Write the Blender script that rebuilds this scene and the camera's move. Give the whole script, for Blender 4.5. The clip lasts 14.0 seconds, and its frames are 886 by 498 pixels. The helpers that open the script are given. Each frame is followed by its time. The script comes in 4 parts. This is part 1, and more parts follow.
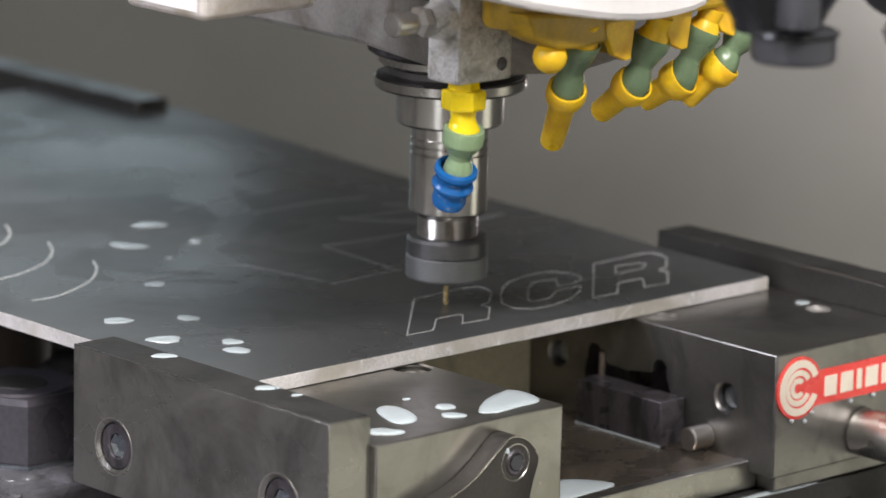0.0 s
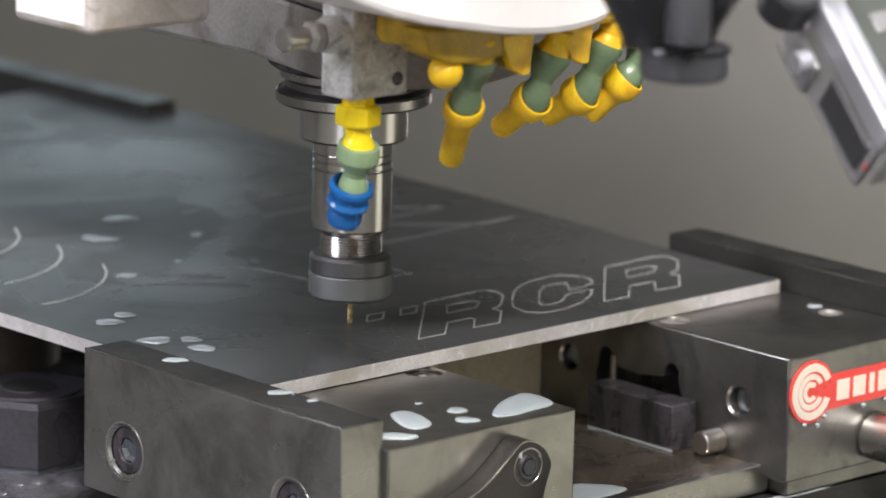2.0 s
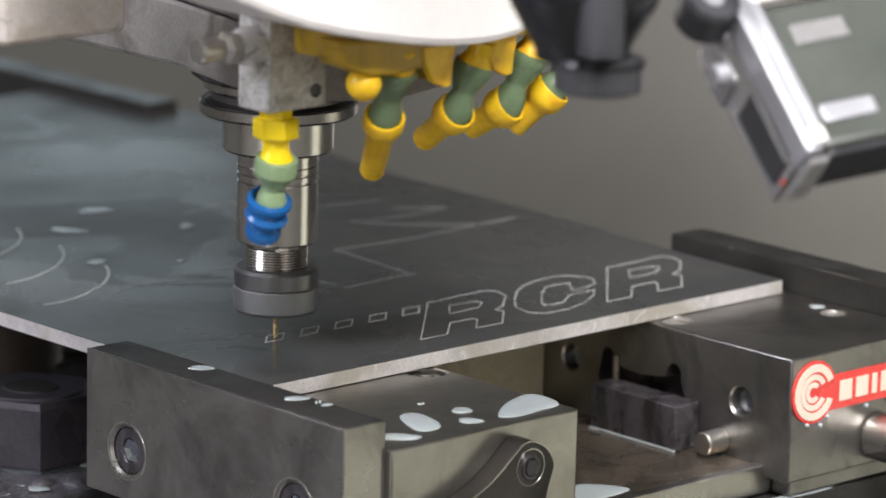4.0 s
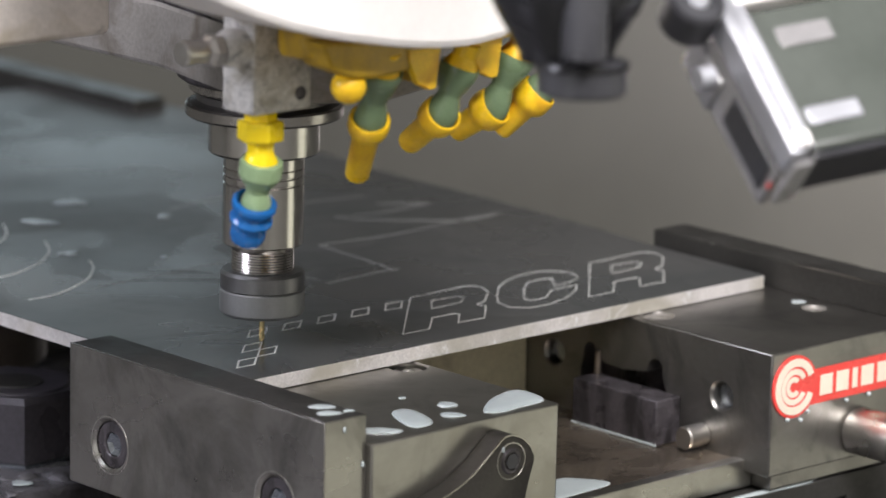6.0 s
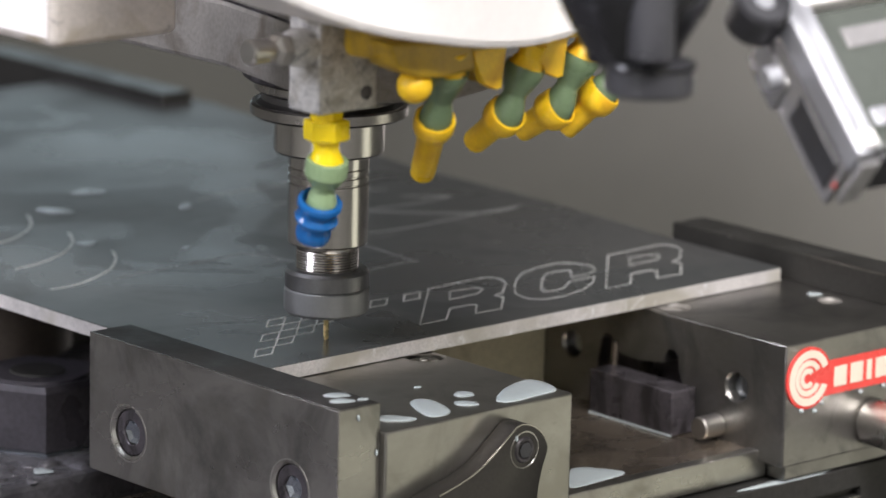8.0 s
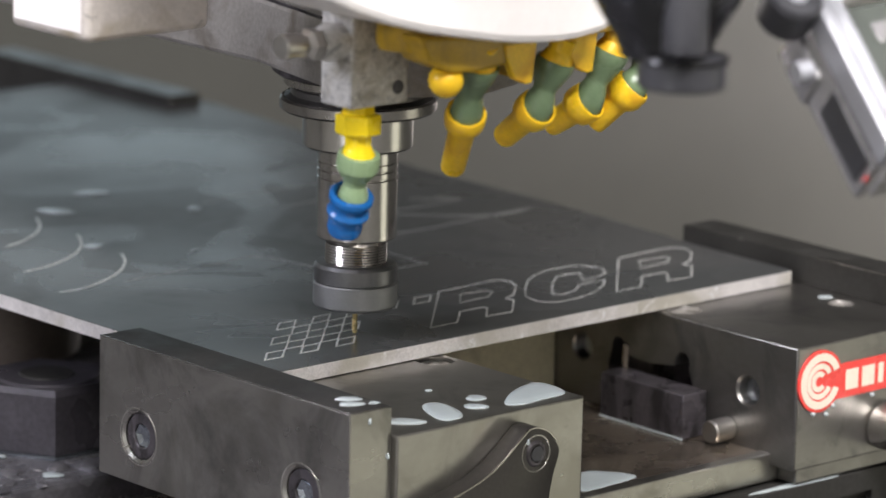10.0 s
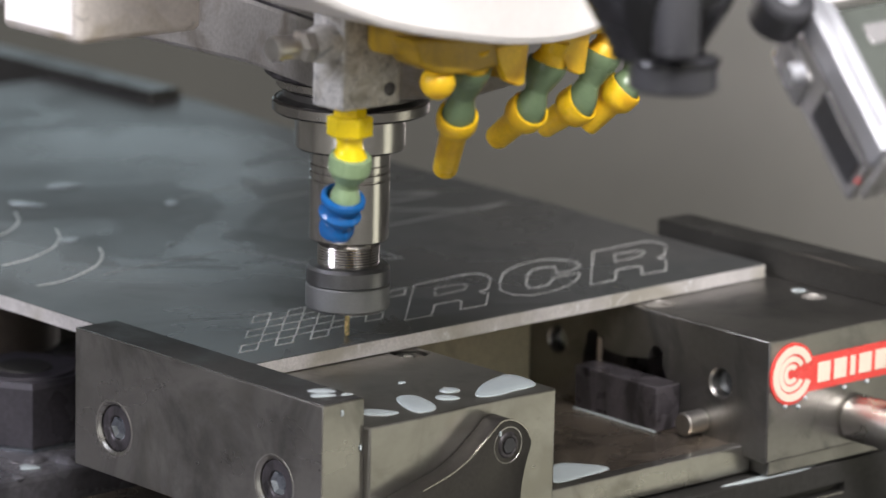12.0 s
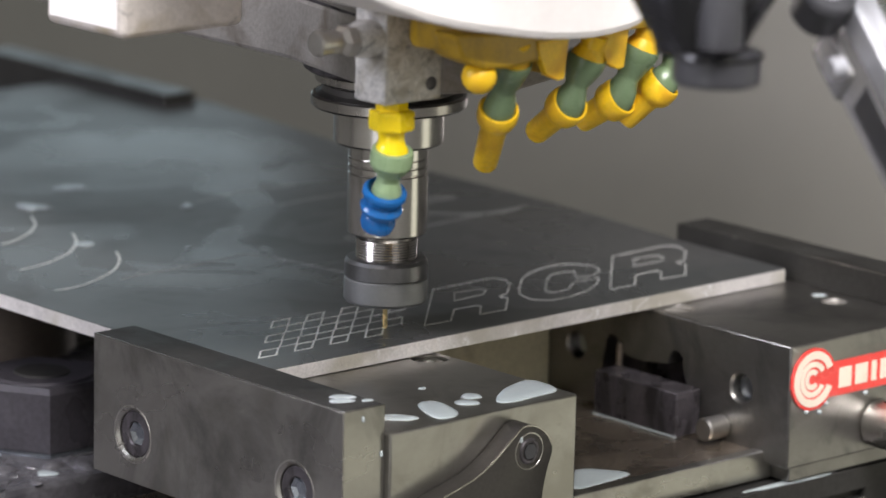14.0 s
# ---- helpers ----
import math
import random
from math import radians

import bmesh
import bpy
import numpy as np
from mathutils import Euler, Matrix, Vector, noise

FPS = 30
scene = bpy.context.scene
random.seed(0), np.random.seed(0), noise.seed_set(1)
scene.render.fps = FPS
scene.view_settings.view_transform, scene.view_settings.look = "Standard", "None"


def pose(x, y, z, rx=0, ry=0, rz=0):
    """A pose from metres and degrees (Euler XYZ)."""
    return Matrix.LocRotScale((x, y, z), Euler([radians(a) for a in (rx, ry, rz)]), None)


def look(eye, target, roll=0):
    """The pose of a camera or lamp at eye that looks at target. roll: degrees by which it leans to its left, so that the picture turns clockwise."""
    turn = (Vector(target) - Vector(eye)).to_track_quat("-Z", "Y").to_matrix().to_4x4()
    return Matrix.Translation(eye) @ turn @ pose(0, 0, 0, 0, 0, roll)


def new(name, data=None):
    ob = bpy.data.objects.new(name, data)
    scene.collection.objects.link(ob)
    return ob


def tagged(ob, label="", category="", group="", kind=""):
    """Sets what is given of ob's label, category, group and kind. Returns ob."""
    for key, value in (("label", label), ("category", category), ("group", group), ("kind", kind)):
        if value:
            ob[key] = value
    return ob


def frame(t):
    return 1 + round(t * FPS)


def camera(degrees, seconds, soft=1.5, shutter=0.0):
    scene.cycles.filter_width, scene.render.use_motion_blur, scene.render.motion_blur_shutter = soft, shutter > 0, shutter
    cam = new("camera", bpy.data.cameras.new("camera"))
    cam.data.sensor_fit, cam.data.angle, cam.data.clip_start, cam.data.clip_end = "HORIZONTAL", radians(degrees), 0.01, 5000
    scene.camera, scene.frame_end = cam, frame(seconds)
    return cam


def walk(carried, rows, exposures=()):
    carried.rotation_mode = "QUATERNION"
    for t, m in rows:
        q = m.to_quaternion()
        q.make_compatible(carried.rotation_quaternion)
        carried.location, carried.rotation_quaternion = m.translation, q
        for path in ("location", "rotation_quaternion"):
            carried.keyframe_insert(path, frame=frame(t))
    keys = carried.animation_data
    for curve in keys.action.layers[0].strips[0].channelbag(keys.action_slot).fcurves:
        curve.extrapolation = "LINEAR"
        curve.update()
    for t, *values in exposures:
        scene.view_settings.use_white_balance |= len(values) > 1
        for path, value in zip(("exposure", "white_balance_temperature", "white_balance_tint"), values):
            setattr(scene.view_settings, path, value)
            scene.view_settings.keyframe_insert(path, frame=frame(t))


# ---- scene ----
# ---- camera ----
EYE = (-0.9956, -1.2081, 0.4172)
LIFT = 0.12          # the plate's top stands this high over the machine table
AXIS_Y = 0.0471      # the spindle runs along x at this y
YAW = [(0.0, -42.952), (0.5, -42.996), (1.0, -42.958), (1.5, -42.974), (2.0, -42.980), (2.5, -42.968), (3.0, -42.956), (3.5, -42.962), (5.0, -42.96), (6.0, -42.955), (6.5, -42.416), (7.0, -42.012), (7.5, -42.185), (8.0, -42.194), (10.5, -42.193), (11.0, -42.215), (11.5, -42.188), (12.0, -42.214), (12.5, -42.182), (13.0, -42.185), (13.5, -42.173), (14.0, -42.184)]


DIP = {6.5: -0.035, 7.0: -0.01}     # the hand-moved tripod head nods a little while it pans


def cam_pose(yaw, pitch=-12.91, roll=1.3):
    m = pose(EYE[0], EYE[1], EYE[2] + LIFT, 90 + pitch, 0, yaw)
    return m @ pose(0, 0, 0, 0, 0, roll)


cam = camera(12.0, 14.0, soft=1.6)
cam.data.dof.use_dof, cam.data.dof.focus_distance, cam.data.dof.aperture_fstop = True, 1.66, 10.0
walk(cam, [(t, cam_pose(a, -12.91 + DIP.get(t, 0.0))) for t, a in YAW])

# ---- light ----
world = bpy.data.worlds.new("world")
world.use_nodes = True
world.node_tree.nodes["Background"].inputs[0].default_value = (0.8, 0.9, 1.0, 1)
world.node_tree.nodes["Background"].inputs[1].default_value = 0.10
scene.world = world
scene.view_settings.exposure = 0.0


def area_lamp(name, eye, target, size_x, size_y, watts, colour, roll=0):
    lamp = bpy.data.lights.new(name, "AREA")
    lamp.shape, lamp.size, lamp.size_y, lamp.energy, lamp.color = "RECTANGLE", size_x, size_y, watts, colour
    ob = new(name, lamp)
    ob.matrix_world = look(eye, target, roll)
    return ob


# Two lamps out of view; the second is added to brighten the wall.
area_lamp("unseen_lamp", (-0.45, -0.55, 1.45), (0.15, 0.0, 0.1), 0.6, 0.15, 22, (1.0, 0.96, 0.95))
area_lamp("unseen_lamp", (2.3, 0.98, -0.1), (1.9, 1.3, -0.45), 0.5, 0.15, 6.5, (1.0, 0.93, 0.90))
# Ambient fill added behind the camera; no such lamp is in view.
area_lamp("fill_light", (-0.6, -1.6, 1.85), (-0.5, -1.2, 0.0), 1.4, 0.3, 85, (1.0, 0.97, 0.97))
# Unseen bluish panel, placed and rolled to shape the sheen on the plate.
area_lamp("plate_sheen_light", (0.57, 1.22, 0.36), (0.30, 0.3, 0.12), 0.8, 0.36, 0.62, (0.72, 0.90, 1.0), 12)
# Unseen source for the bluish light that comes from the left.
area_lamp("unseen_side_light", (-1.55, 0.6, 1.0), (0.0, 0.2, 0.05), 0.6, 0.5, 20, (0.86, 0.87, 1.0))
# Strip added to put a bright streak on the tool holder.
area_lamp("holder_streak_light", (-1.9, -0.75, 0.1), (0.1, 0.0, 0.15), 0.42, 1.2, 2.2, (0.95, 0.97, 1.0))
# Large warm panel added out of view for the front steel faces to reflect.
area_lamp("front_reflection_light", (1.75, -2.1, -0.1), (0.1, -0.1, 0.05), 1.5, 1.7, 8.6, (1.0, 0.98, 0.80))

# ---- materials ----
MATS = {}


def mat(name, colour, metal=0.0, rough=0.5, vary=0.25, grain=60.0, bump=0.15, stretch=(1, 1, 1), rough_vary=0.15, coat=0.0, stain=None, stain_scale=9.0, spec=0.5, smudge=None, smudge_scale=30.0, streak=(1, 1, 1), smudge_from=0.56, smudge_to=0.72, wipe=0.0, wipe_scale=9.0):
    m = bpy.data.materials.new(name)
    m.use_nodes = True
    nt = m.node_tree
    b = nt.nodes["Principled BSDF"]
    co = nt.nodes.new("ShaderNodeTexCoord")
    mp = nt.nodes.new("ShaderNodeMapping")
    mp.inputs["Scale"].default_value = stretch
    nt.links.new(co.outputs["Object"], mp.inputs[0])
    fine = nt.nodes.new("ShaderNodeTexNoise")
    fine.inputs["Scale"].default_value = grain * 12
    fine.inputs["Detail"].default_value = 5
    wide = nt.nodes.new("ShaderNodeTexNoise")
    wide.inputs["Scale"].default_value = grain
    wide.inputs["Detail"].default_value = 4
    for n in (fine, wide):
        nt.links.new(mp.outputs[0], n.inputs["Vector"])
    both = nt.nodes.new("ShaderNodeMath")
    both.operation = "ADD"
    nt.links.new(fine.outputs[0], both.inputs[0])
    nt.links.new(wide.outputs[0], both.inputs[1])
    tone = nt.nodes.new("ShaderNodeMapRange")
    tone.inputs[1].default_value, tone.inputs[2].default_value = 0.65, 1.35
    tone.inputs[3].default_value, tone.inputs[4].default_value = 1 - vary, 1 + vary
    nt.links.new(both.outputs[0], tone.inputs[0])
    paint = nt.nodes.new("ShaderNodeVectorMath")
    paint.operation = "SCALE"
    paint.inputs[0].default_value = colour
    nt.links.new(tone.outputs[0], paint.inputs["Scale"])
    out = paint.outputs[0]
    if stain:
        patch = nt.nodes.new("ShaderNodeTexNoise")
        patch.inputs["Scale"].default_value = stain_scale
        patch.inputs["Detail"].default_value = 6
        patch.inputs["Distortion"].default_value = 0.8
        nt.links.new(co.outputs["Object"], patch.inputs["Vector"])
        ramp = nt.nodes.new("ShaderNodeMapRange")
        ramp.inputs[1].default_value, ramp.inputs[2].default_value = 0.5, 0.68
        nt.links.new(patch.outputs[0], ramp.inputs[0])
        mix = nt.nodes.new("ShaderNodeMix")
        mix.data_type = "RGBA"
        nt.links.new(ramp.outputs[0], mix.inputs["Factor"])
        nt.links.new(out, mix.inputs["A"])
        mix.inputs["B"].default_value = (*stain, 1)
        out = mix.outputs["Result"]
    if smudge:
        mp2 = nt.nodes.new("ShaderNodeMapping")
        mp2.inputs["Scale"].default_value = streak
        nt.links.new(co.outputs["Object"], mp2.inputs[0])
        blot = nt.nodes.new("ShaderNodeTexNoise")
        blot.inputs["Scale"].default_value = smudge_scale
        blot.inputs["Detail"].default_value = 8
        blot.inputs["Roughness"].default_value = 0.65
        blot.inputs["Distortion"].default_value = 1.6
        nt.links.new(mp2.outputs[0], blot.inputs["Vector"])
        gate = nt.nodes.new("ShaderNodeMapRange")
        gate.inputs[1].default_value, gate.inputs[2].default_value = smudge_from, smudge_to
        nt.links.new(blot.outputs[0], gate.inputs[0])
        mix2 = nt.nodes.new("ShaderNodeMix")
        mix2.data_type = "RGBA"
        nt.links.new(gate.outputs[0], mix2.inputs["Factor"])
        nt.links.new(out, mix2.inputs["A"])
        mix2.inputs["B"].default_value = (*smudge, 1)
        out = mix2.outputs["Result"]
    nt.links.new(out, b.inputs["Base Color"])
    rr = nt.nodes.new("ShaderNodeMapRange")
    rr.inputs[1].default_value, rr.inputs[2].default_value = 0.3, 0.7
    rr.inputs[3].default_value, rr.inputs[4].default_value = max(0.02, rough - rough_vary), min(1, rough + rough_vary)
    nt.links.new(wide.outputs[0], rr.inputs[0])
    gloss = rr.outputs[0]
    if wipe:
        film = nt.nodes.new("ShaderNodeTexNoise")
        film.inputs["Scale"].default_value = wipe_scale
        film.inputs["Detail"].default_value = 5
        film.inputs["Distortion"].default_value = 1.2
        nt.links.new(co.outputs["Object"], film.inputs["Vector"])
        rim = nt.nodes.new("ShaderNodeMapRange")
        rim.inputs[1].default_value, rim.inputs[2].default_value = 0.47, 0.53
        rim.inputs[3].default_value, rim.inputs[4].default_value = -wipe * 0.35, wipe
        nt.links.new(film.outputs[0], rim.inputs[0])
        total = nt.nodes.new("ShaderNodeMath")
        total.operation = "ADD"
        nt.links.new(gloss, total.inputs[0])
        nt.links.new(rim.outputs[0], total.inputs[1])
        gloss = total.outputs[0]
    nt.links.new(gloss, b.inputs["Roughness"])
    b.inputs["Metallic"].default_value = metal
    b.inputs["Coat Weight"].default_value = coat
    b.inputs["Coat Roughness"].default_value = 0.12
    b.inputs["Specular IOR Level"].default_value = spec
    if bump:
        bp = nt.nodes.new("ShaderNodeBump")
        bp.inputs["Strength"].default_value = bump
        bp.inputs["Distance"].default_value = 0.0006
        nt.links.new(both.outputs[0], bp.inputs["Height"])
        nt.links.new(bp.outputs[0], b.inputs["Normal"])
    MATS[name] = m
    return m


PLATE = mat("plate_steel", (0.125, 0.125, 0.125), 0.5, 0.30, 0.10, 9, 0.04, rough_vary=0.09, stain=(0.118, 0.123, 0.125), stain_scale=7, smudge=(0.095, 0.10, 0.102), smudge_scale=6.5, smudge_from=0.44, smudge_to=0.66, wipe=0.06, wipe_scale=11, spec=0.12)
EDGE = mat("sheared_edge", (0.72, 0.69, 0.68), 0.4, 0.5, 0.2, 70, 0.4, stain=(0.52, 0.49, 0.43), stain_scale=22, smudge=(0.86, 0.85, 0.86), smudge_scale=60, smudge_from=0.6, smudge_to=0.68)
STEEL = mat("ground_steel", (0.355, 0.343, 0.318), 0.95, 0.31, 0.05, 25, 0.03, (1, 1, 1.6), 0.05, stain=(0.28, 0.268, 0.242), stain_scale=34, smudge=(0.215, 0.205, 0.185), smudge_scale=24, streak=(1, 1, 1), smudge_from=0.55, smudge_to=0.75)
# dark smudges hold both oil smears and the shading of the jaw face
JAW_STEEL = mat("oil_and_shade_steel", (0.345, 0.333, 0.308), 0.95, 0.31, 0.05, 25, 0.04, (1, 1, 1.4), 0.06, stain=(0.26, 0.25, 0.225), stain_scale=26, smudge=(0.185, 0.18, 0.168), smudge_scale=15, smudge_from=0.46, smudge_to=0.66)
# STEEL darkened for the weaker light on the fixed block, plus smudges
DIM_STEEL = mat("dim_steel", (0.28, 0.27, 0.255), 0.95, 0.34, 0.06, 25, 0.04, (1, 1, 1.6), 0.06, stain=(0.22, 0.21, 0.20), stain_scale=30, smudge=(0.17, 0.165, 0.165), smudge_scale=22, smudge_from=0.52, smudge_to=0.72)
FLANGE = mat("flange_steel", (0.38, 0.36, 0.34), 1.0, 0.24, 0.06, 40, 0.02, rough_vary=0.05)
# flange steel with the shade of the groove put into its colour
GROOVE = mat("shaded_groove_steel", (0.10, 0.095, 0.09), 0.8, 0.35, 0.1, 40, 0.03)
DULL_DARK = mat("dull_dark_steel", (0.062, 0.06, 0.057), 0.7, 0.55, 0.2, 40, 0.12)
BLACK = mat("black_steel", (0.08, 0.072, 0.08), 0.35, 0.33, 0.3, 60, 0.25, smudge=(0.030, 0.027, 0.029), smudge_scale=60, streak=(1, 1, 0.4), smudge_from=0.45, smudge_to=0.6)
CHROME = mat("bright_steel", (0.55, 0.53, 0.50), 1.0, 0.3, 0.08, 60, 0.03, rough_vary=0.08)
HOLDER = mat("holder_steel", (0.58, 0.56, 0.53), 1.0, 0.2, 0.06, 40, 0.02, rough_vary=0.05)
NUT = mat("nut_steel", (0.20, 0.20, 0.205), 0.9, 0.38, 0.08, 60, 0.05)
GOLD = mat("coated_carbide", (0.95, 0.75, 0.36), 0.5, 0.3, 0.1, 200, 0.0)
CAST = mat("stained_casting", (0.27, 0.255, 0.24), 0.35, 0.5, 0.2, 45, 0.3, stain=(0.16, 0.14, 0.12), stain_scale=40)
ALLOY = mat("dirty_aluminium", (0.60, 0.585, 0.56), 0.2, 0.42, 0.3, 70, 0.35, stain=(0.38, 0.355, 0.31), stain_scale=110, smudge=(0.14, 0.14, 0.155), smudge_scale=130, smudge_from=0.55, smudge_to=0.72)
WHITE = mat("white_enamel", (0.93, 0.89, 0.88), 0.0, 0.35, 0.03, 20, 0.03)
SOILED = mat("soiled_enamel", (0.62, 0.57, 0.53), 0.1, 0.45, 0.15, 60, 0.15, stain=(0.42, 0.36, 0.27), stain_scale=30, smudge=(0.16, 0.15, 0.15), smudge_scale=48, smudge_from=0.6, smudge_to=0.72)
YELLOW = mat("yellow_plastic", (0.95, 0.60, 0.02), 0.0, 0.35, 0.12, 60, 0.1, stain=(0.78, 0.42, 0.02), stain_scale=60)
BRIGHT_YELLOW = mat("bright_yellow_plastic", (0.95, 0.70, 0.01), 0.0, 0.3, 0.05, 60, 0.03)
GREEN = mat("green_plastic", (0.15, 0.215, 0.12), 0.0, 0.24, 0.1, 60, 0.05)
PALE_GREEN = mat("pale_green_plastic", (0.27, 0.38, 0.21), 0.0, 0.3, 0.08, 60, 0.05)
BLUE = mat("blue_plastic", (0.010, 0.125, 0.40), 0.0, 0.16, 0.1, 60, 0.04)
RUBBER = mat("black_plastic", (0.04, 0.04, 0.046), 0.0, 0.42, 0.2, 60, 0.1)
GLOSS_BLACK = mat("gloss_black_plastic", (0.014, 0.014, 0.016), 0.0, 0.2, 0.15, 60, 0.04)
RED = mat("red_label", (0.75, 0.06, 0.05), 0.0, 0.3, 0.05, 60, 0.0)
CREAM = mat("cream_print", (0.80, 0.70, 0.58), 0.0, 0.35, 0.05, 60, 0.0)
MILK = mat("milky_coolant", (0.43, 0.48, 0.495), 0.0, 0.16, 0.03, 30, 0.0, rough_vary=0.03)
WALL = mat("enclosure_paint", (0.112, 0.111, 0.100), 0.0, 0.5, 0.05, 4, 0.03)
# paler than WALL, so the unseen sides bounce fill light into dark parts
FILL_WALL = mat("fill_bounce_paint", (0.36, 0.355, 0.33), 0.0, 0.5, 0.06, 4, 0.03)
TABLE = mat("oily_table", (0.17, 0.165, 0.18), 0.4, 0.3, 0.35, 30, 0.5, stain=(0.06, 0.06, 0.068), stain_scale=30)
BASE = mat("oily_vise_bed", (0.24, 0.20, 0.16), 0.8, 0.28, 0.3, 40, 0.25, stain=(0.06, 0.05, 0.045), stain_scale=28)
WETSTEEL = mat("wet_steel", (0.35, 0.38, 0.42), 0.9, 0.12, 0.3, 80, 0.1)
GLAZE = mat("glazed_body", (0.055, 0.063, 0.055), 0.0, 0.4, 0.1, 20, 0.02)
POLISHED = mat("polished_aluminium", (0.38, 0.385, 0.42), 0.35, 0.42, 0.05, 60, 0.03)
CLEAR = mat("frosted_plastic", (0.42, 0.41, 0.42), 0.0, 0.25, 0.1, 30, 0.05)
CLEAR.node_tree.nodes["Principled BSDF"].inputs["Transmission Weight"].default_value = 0.45
MATTE = mat("matte_nut_steel", (0.29, 0.295, 0.30), 0.7, 0.5, 0.06, 60, 0.04)
# YELLOW darkened for the shade under the hood, with random stains
SHADE_YELLOW = mat("shaded_yellow_plastic", (0.44, 0.27, 0.012), 0.0, 0.42, 0.15, 50, 0.12, stain=(0.26, 0.16, 0.02), stain_scale=55)
CLAMP_IRON = mat("oily_clamp_iron", (0.065, 0.06, 0.07), 0.3, 0.36, 0.3, 40, 0.25, smudge=(0.05, 0.048, 0.055), smudge_scale=30)
WETTOP = mat("wet_dark_steel", (0.12, 0.12, 0.122), 0.85, 0.42, 0.1, 30, 0.05)
FORGED = mat("forged_steel", (0.05, 0.046, 0.042), 0.5, 0.42, 0.2, 50, 0.12)
WEB = mat("olive_casting", (0.58, 0.55, 0.40), 0.1, 0.5, 0.15, 40, 0.2, stain=(0.30, 0.28, 0.20), stain_scale=30)
BRIGHT_LINE = mat("fresh_cut", (0.90, 0.90, 0.88), 0.45, 0.45, 0.15, 300, 0.0)
FAINT_LINE = mat("faint_scratch", (0.54, 0.54, 0.54), 0.7, 0.5, 0.2, 300, 0.0)

# ---- mesh helpers: all lengths below are in millimetres ----
MM = 0.001


def thing(name, label, category, group="", kind=""):
    return tagged(new(name), label, category, group, kind)


def mesh_of(name, bm, material, smooth=28):
    bmesh.ops.scale(bm, vec=(MM, MM, MM), verts=bm.verts)
    bmesh.ops.recalc_face_normals(bm, faces=bm.faces)
    me = bpy.data.meshes.new(name)
    bm.to_mesh(me)
    bm.free()
    me.materials.append(material)
    sizes = [p.area for p in me.polygons]
    if smooth > 20 and len(sizes) < 600 and max(sizes) > 0.12 * sum(sizes):
        smooth = 20          # broad flat faces stay flat up to their bevels
    if smooth:
        me.polygons.foreach_set("use_smooth", [True] * len(me.polygons))
        me.set_sharp_from_angle(angle=radians(smooth))
    return me


def part(name, bm, material, parent=None, label="", smooth=28):
    ob = new(name, mesh_of(name, bm, material, smooth))
    if parent:
        ob.parent = parent
    return tagged(ob, label)


def box(x0, x1, y0, y1, z0, z1, bevel=0.6, bm=None, segments=2):
    b = bmesh.new()
    bmesh.ops.create_cube(b, size=1)
    for v in b.verts:
        v.co = Vector(((x0 + x1) / 2 + v.co.x * (x1 - x0), (y0 + y1) / 2 + v.co.y * (y1 - y0), (z0 + z1) / 2 + v.co.z * (z1 - z0)))
    if bevel:
        bmesh.ops.bevel(b, geom=b.edges[:], offset=bevel, segments=segments, affect="EDGES", profile=0.5)
    return merge(bm, b)


def merge(bm, b):
    if bm is None:
        return b
    me = bpy.data.meshes.new("join")
    b.to_mesh(me)
    b.free()
    bm.from_mesh(me)
    bpy.data.meshes.remove(me)
    return bm


def prism(points, z0, z1, bevel=0.0, turn=None, bm=None):
    """A closed outline (x, y) raised from z0 to z1, then turned by a matrix."""
    b = bmesh.new()
    face = b.faces.new([b.verts.new((x, y, z0)) for x, y in points])
    top = bmesh.ops.extrude_face_region(b, geom=[face])
    for v in top["geom"]:
        if isinstance(v, bmesh.types.BMVert):
            v.co.z = z1
    bmesh.ops.recalc_face_normals(b, faces=b.faces)
    if bevel:
        bmesh.ops.bevel(b, geom=b.edges[:], offset=bevel, segments=2, affect="EDGES", profile=0.5)
    if turn is not None:
        b.transform(turn)
    return merge(bm, b)


def lathe(profile, start=(0, 0, 0), way=(0, 0, 1), sides=48, bm=None, capped=True, phase=0.0):
    """A profile of (radius, height) turned about a line from start."""
    b = bmesh.new()
    rings = []
    for r, h in profile:
        if r < 1e-6:
            rings.append([b.verts.new((0, 0, h))])
        else:
            rings.append([b.verts.new((r * math.cos(2 * math.pi * i / sides), r * math.sin(2 * math.pi * i / sides), h)) for i in range(sides)])
    for a, c in zip(rings, rings[1:]):
        for i in range(sides):
            j = (i + 1) % sides
            if len(a) == 1 and len(c) == 1:
                continue
            if len(a) == 1:
                b.faces.new((a[0], c[i], c[j]))
            elif len(c) == 1:
                b.faces.new((a[i], a[j], c[0]))
            else:
                b.faces.new((a[i], a[j], c[j], c[i]))
    for ring in (rings[0], rings[-1]):
        if capped and len(ring) > 1:
            b.faces.new(ring)
    turn = Vector(way).to_track_quat("Z", "Y").to_matrix().to_4x4() @ Matrix.Rotation(radians(phase), 4, "Z")
    b.transform(Matrix.Translation(start) @ turn)
    return merge(bm, b)


def rod(a, c, r, bm=None, sides=24, chamfer=0.6):
    a, c = Vector(a), Vector(c)
    n = (c - a).length
    return lathe([(0, 0), (r - chamfer, 0), (r, chamfer), (r, n - chamfer), (r - chamfer, n), (0, n)], a, c - a, sides, bm)


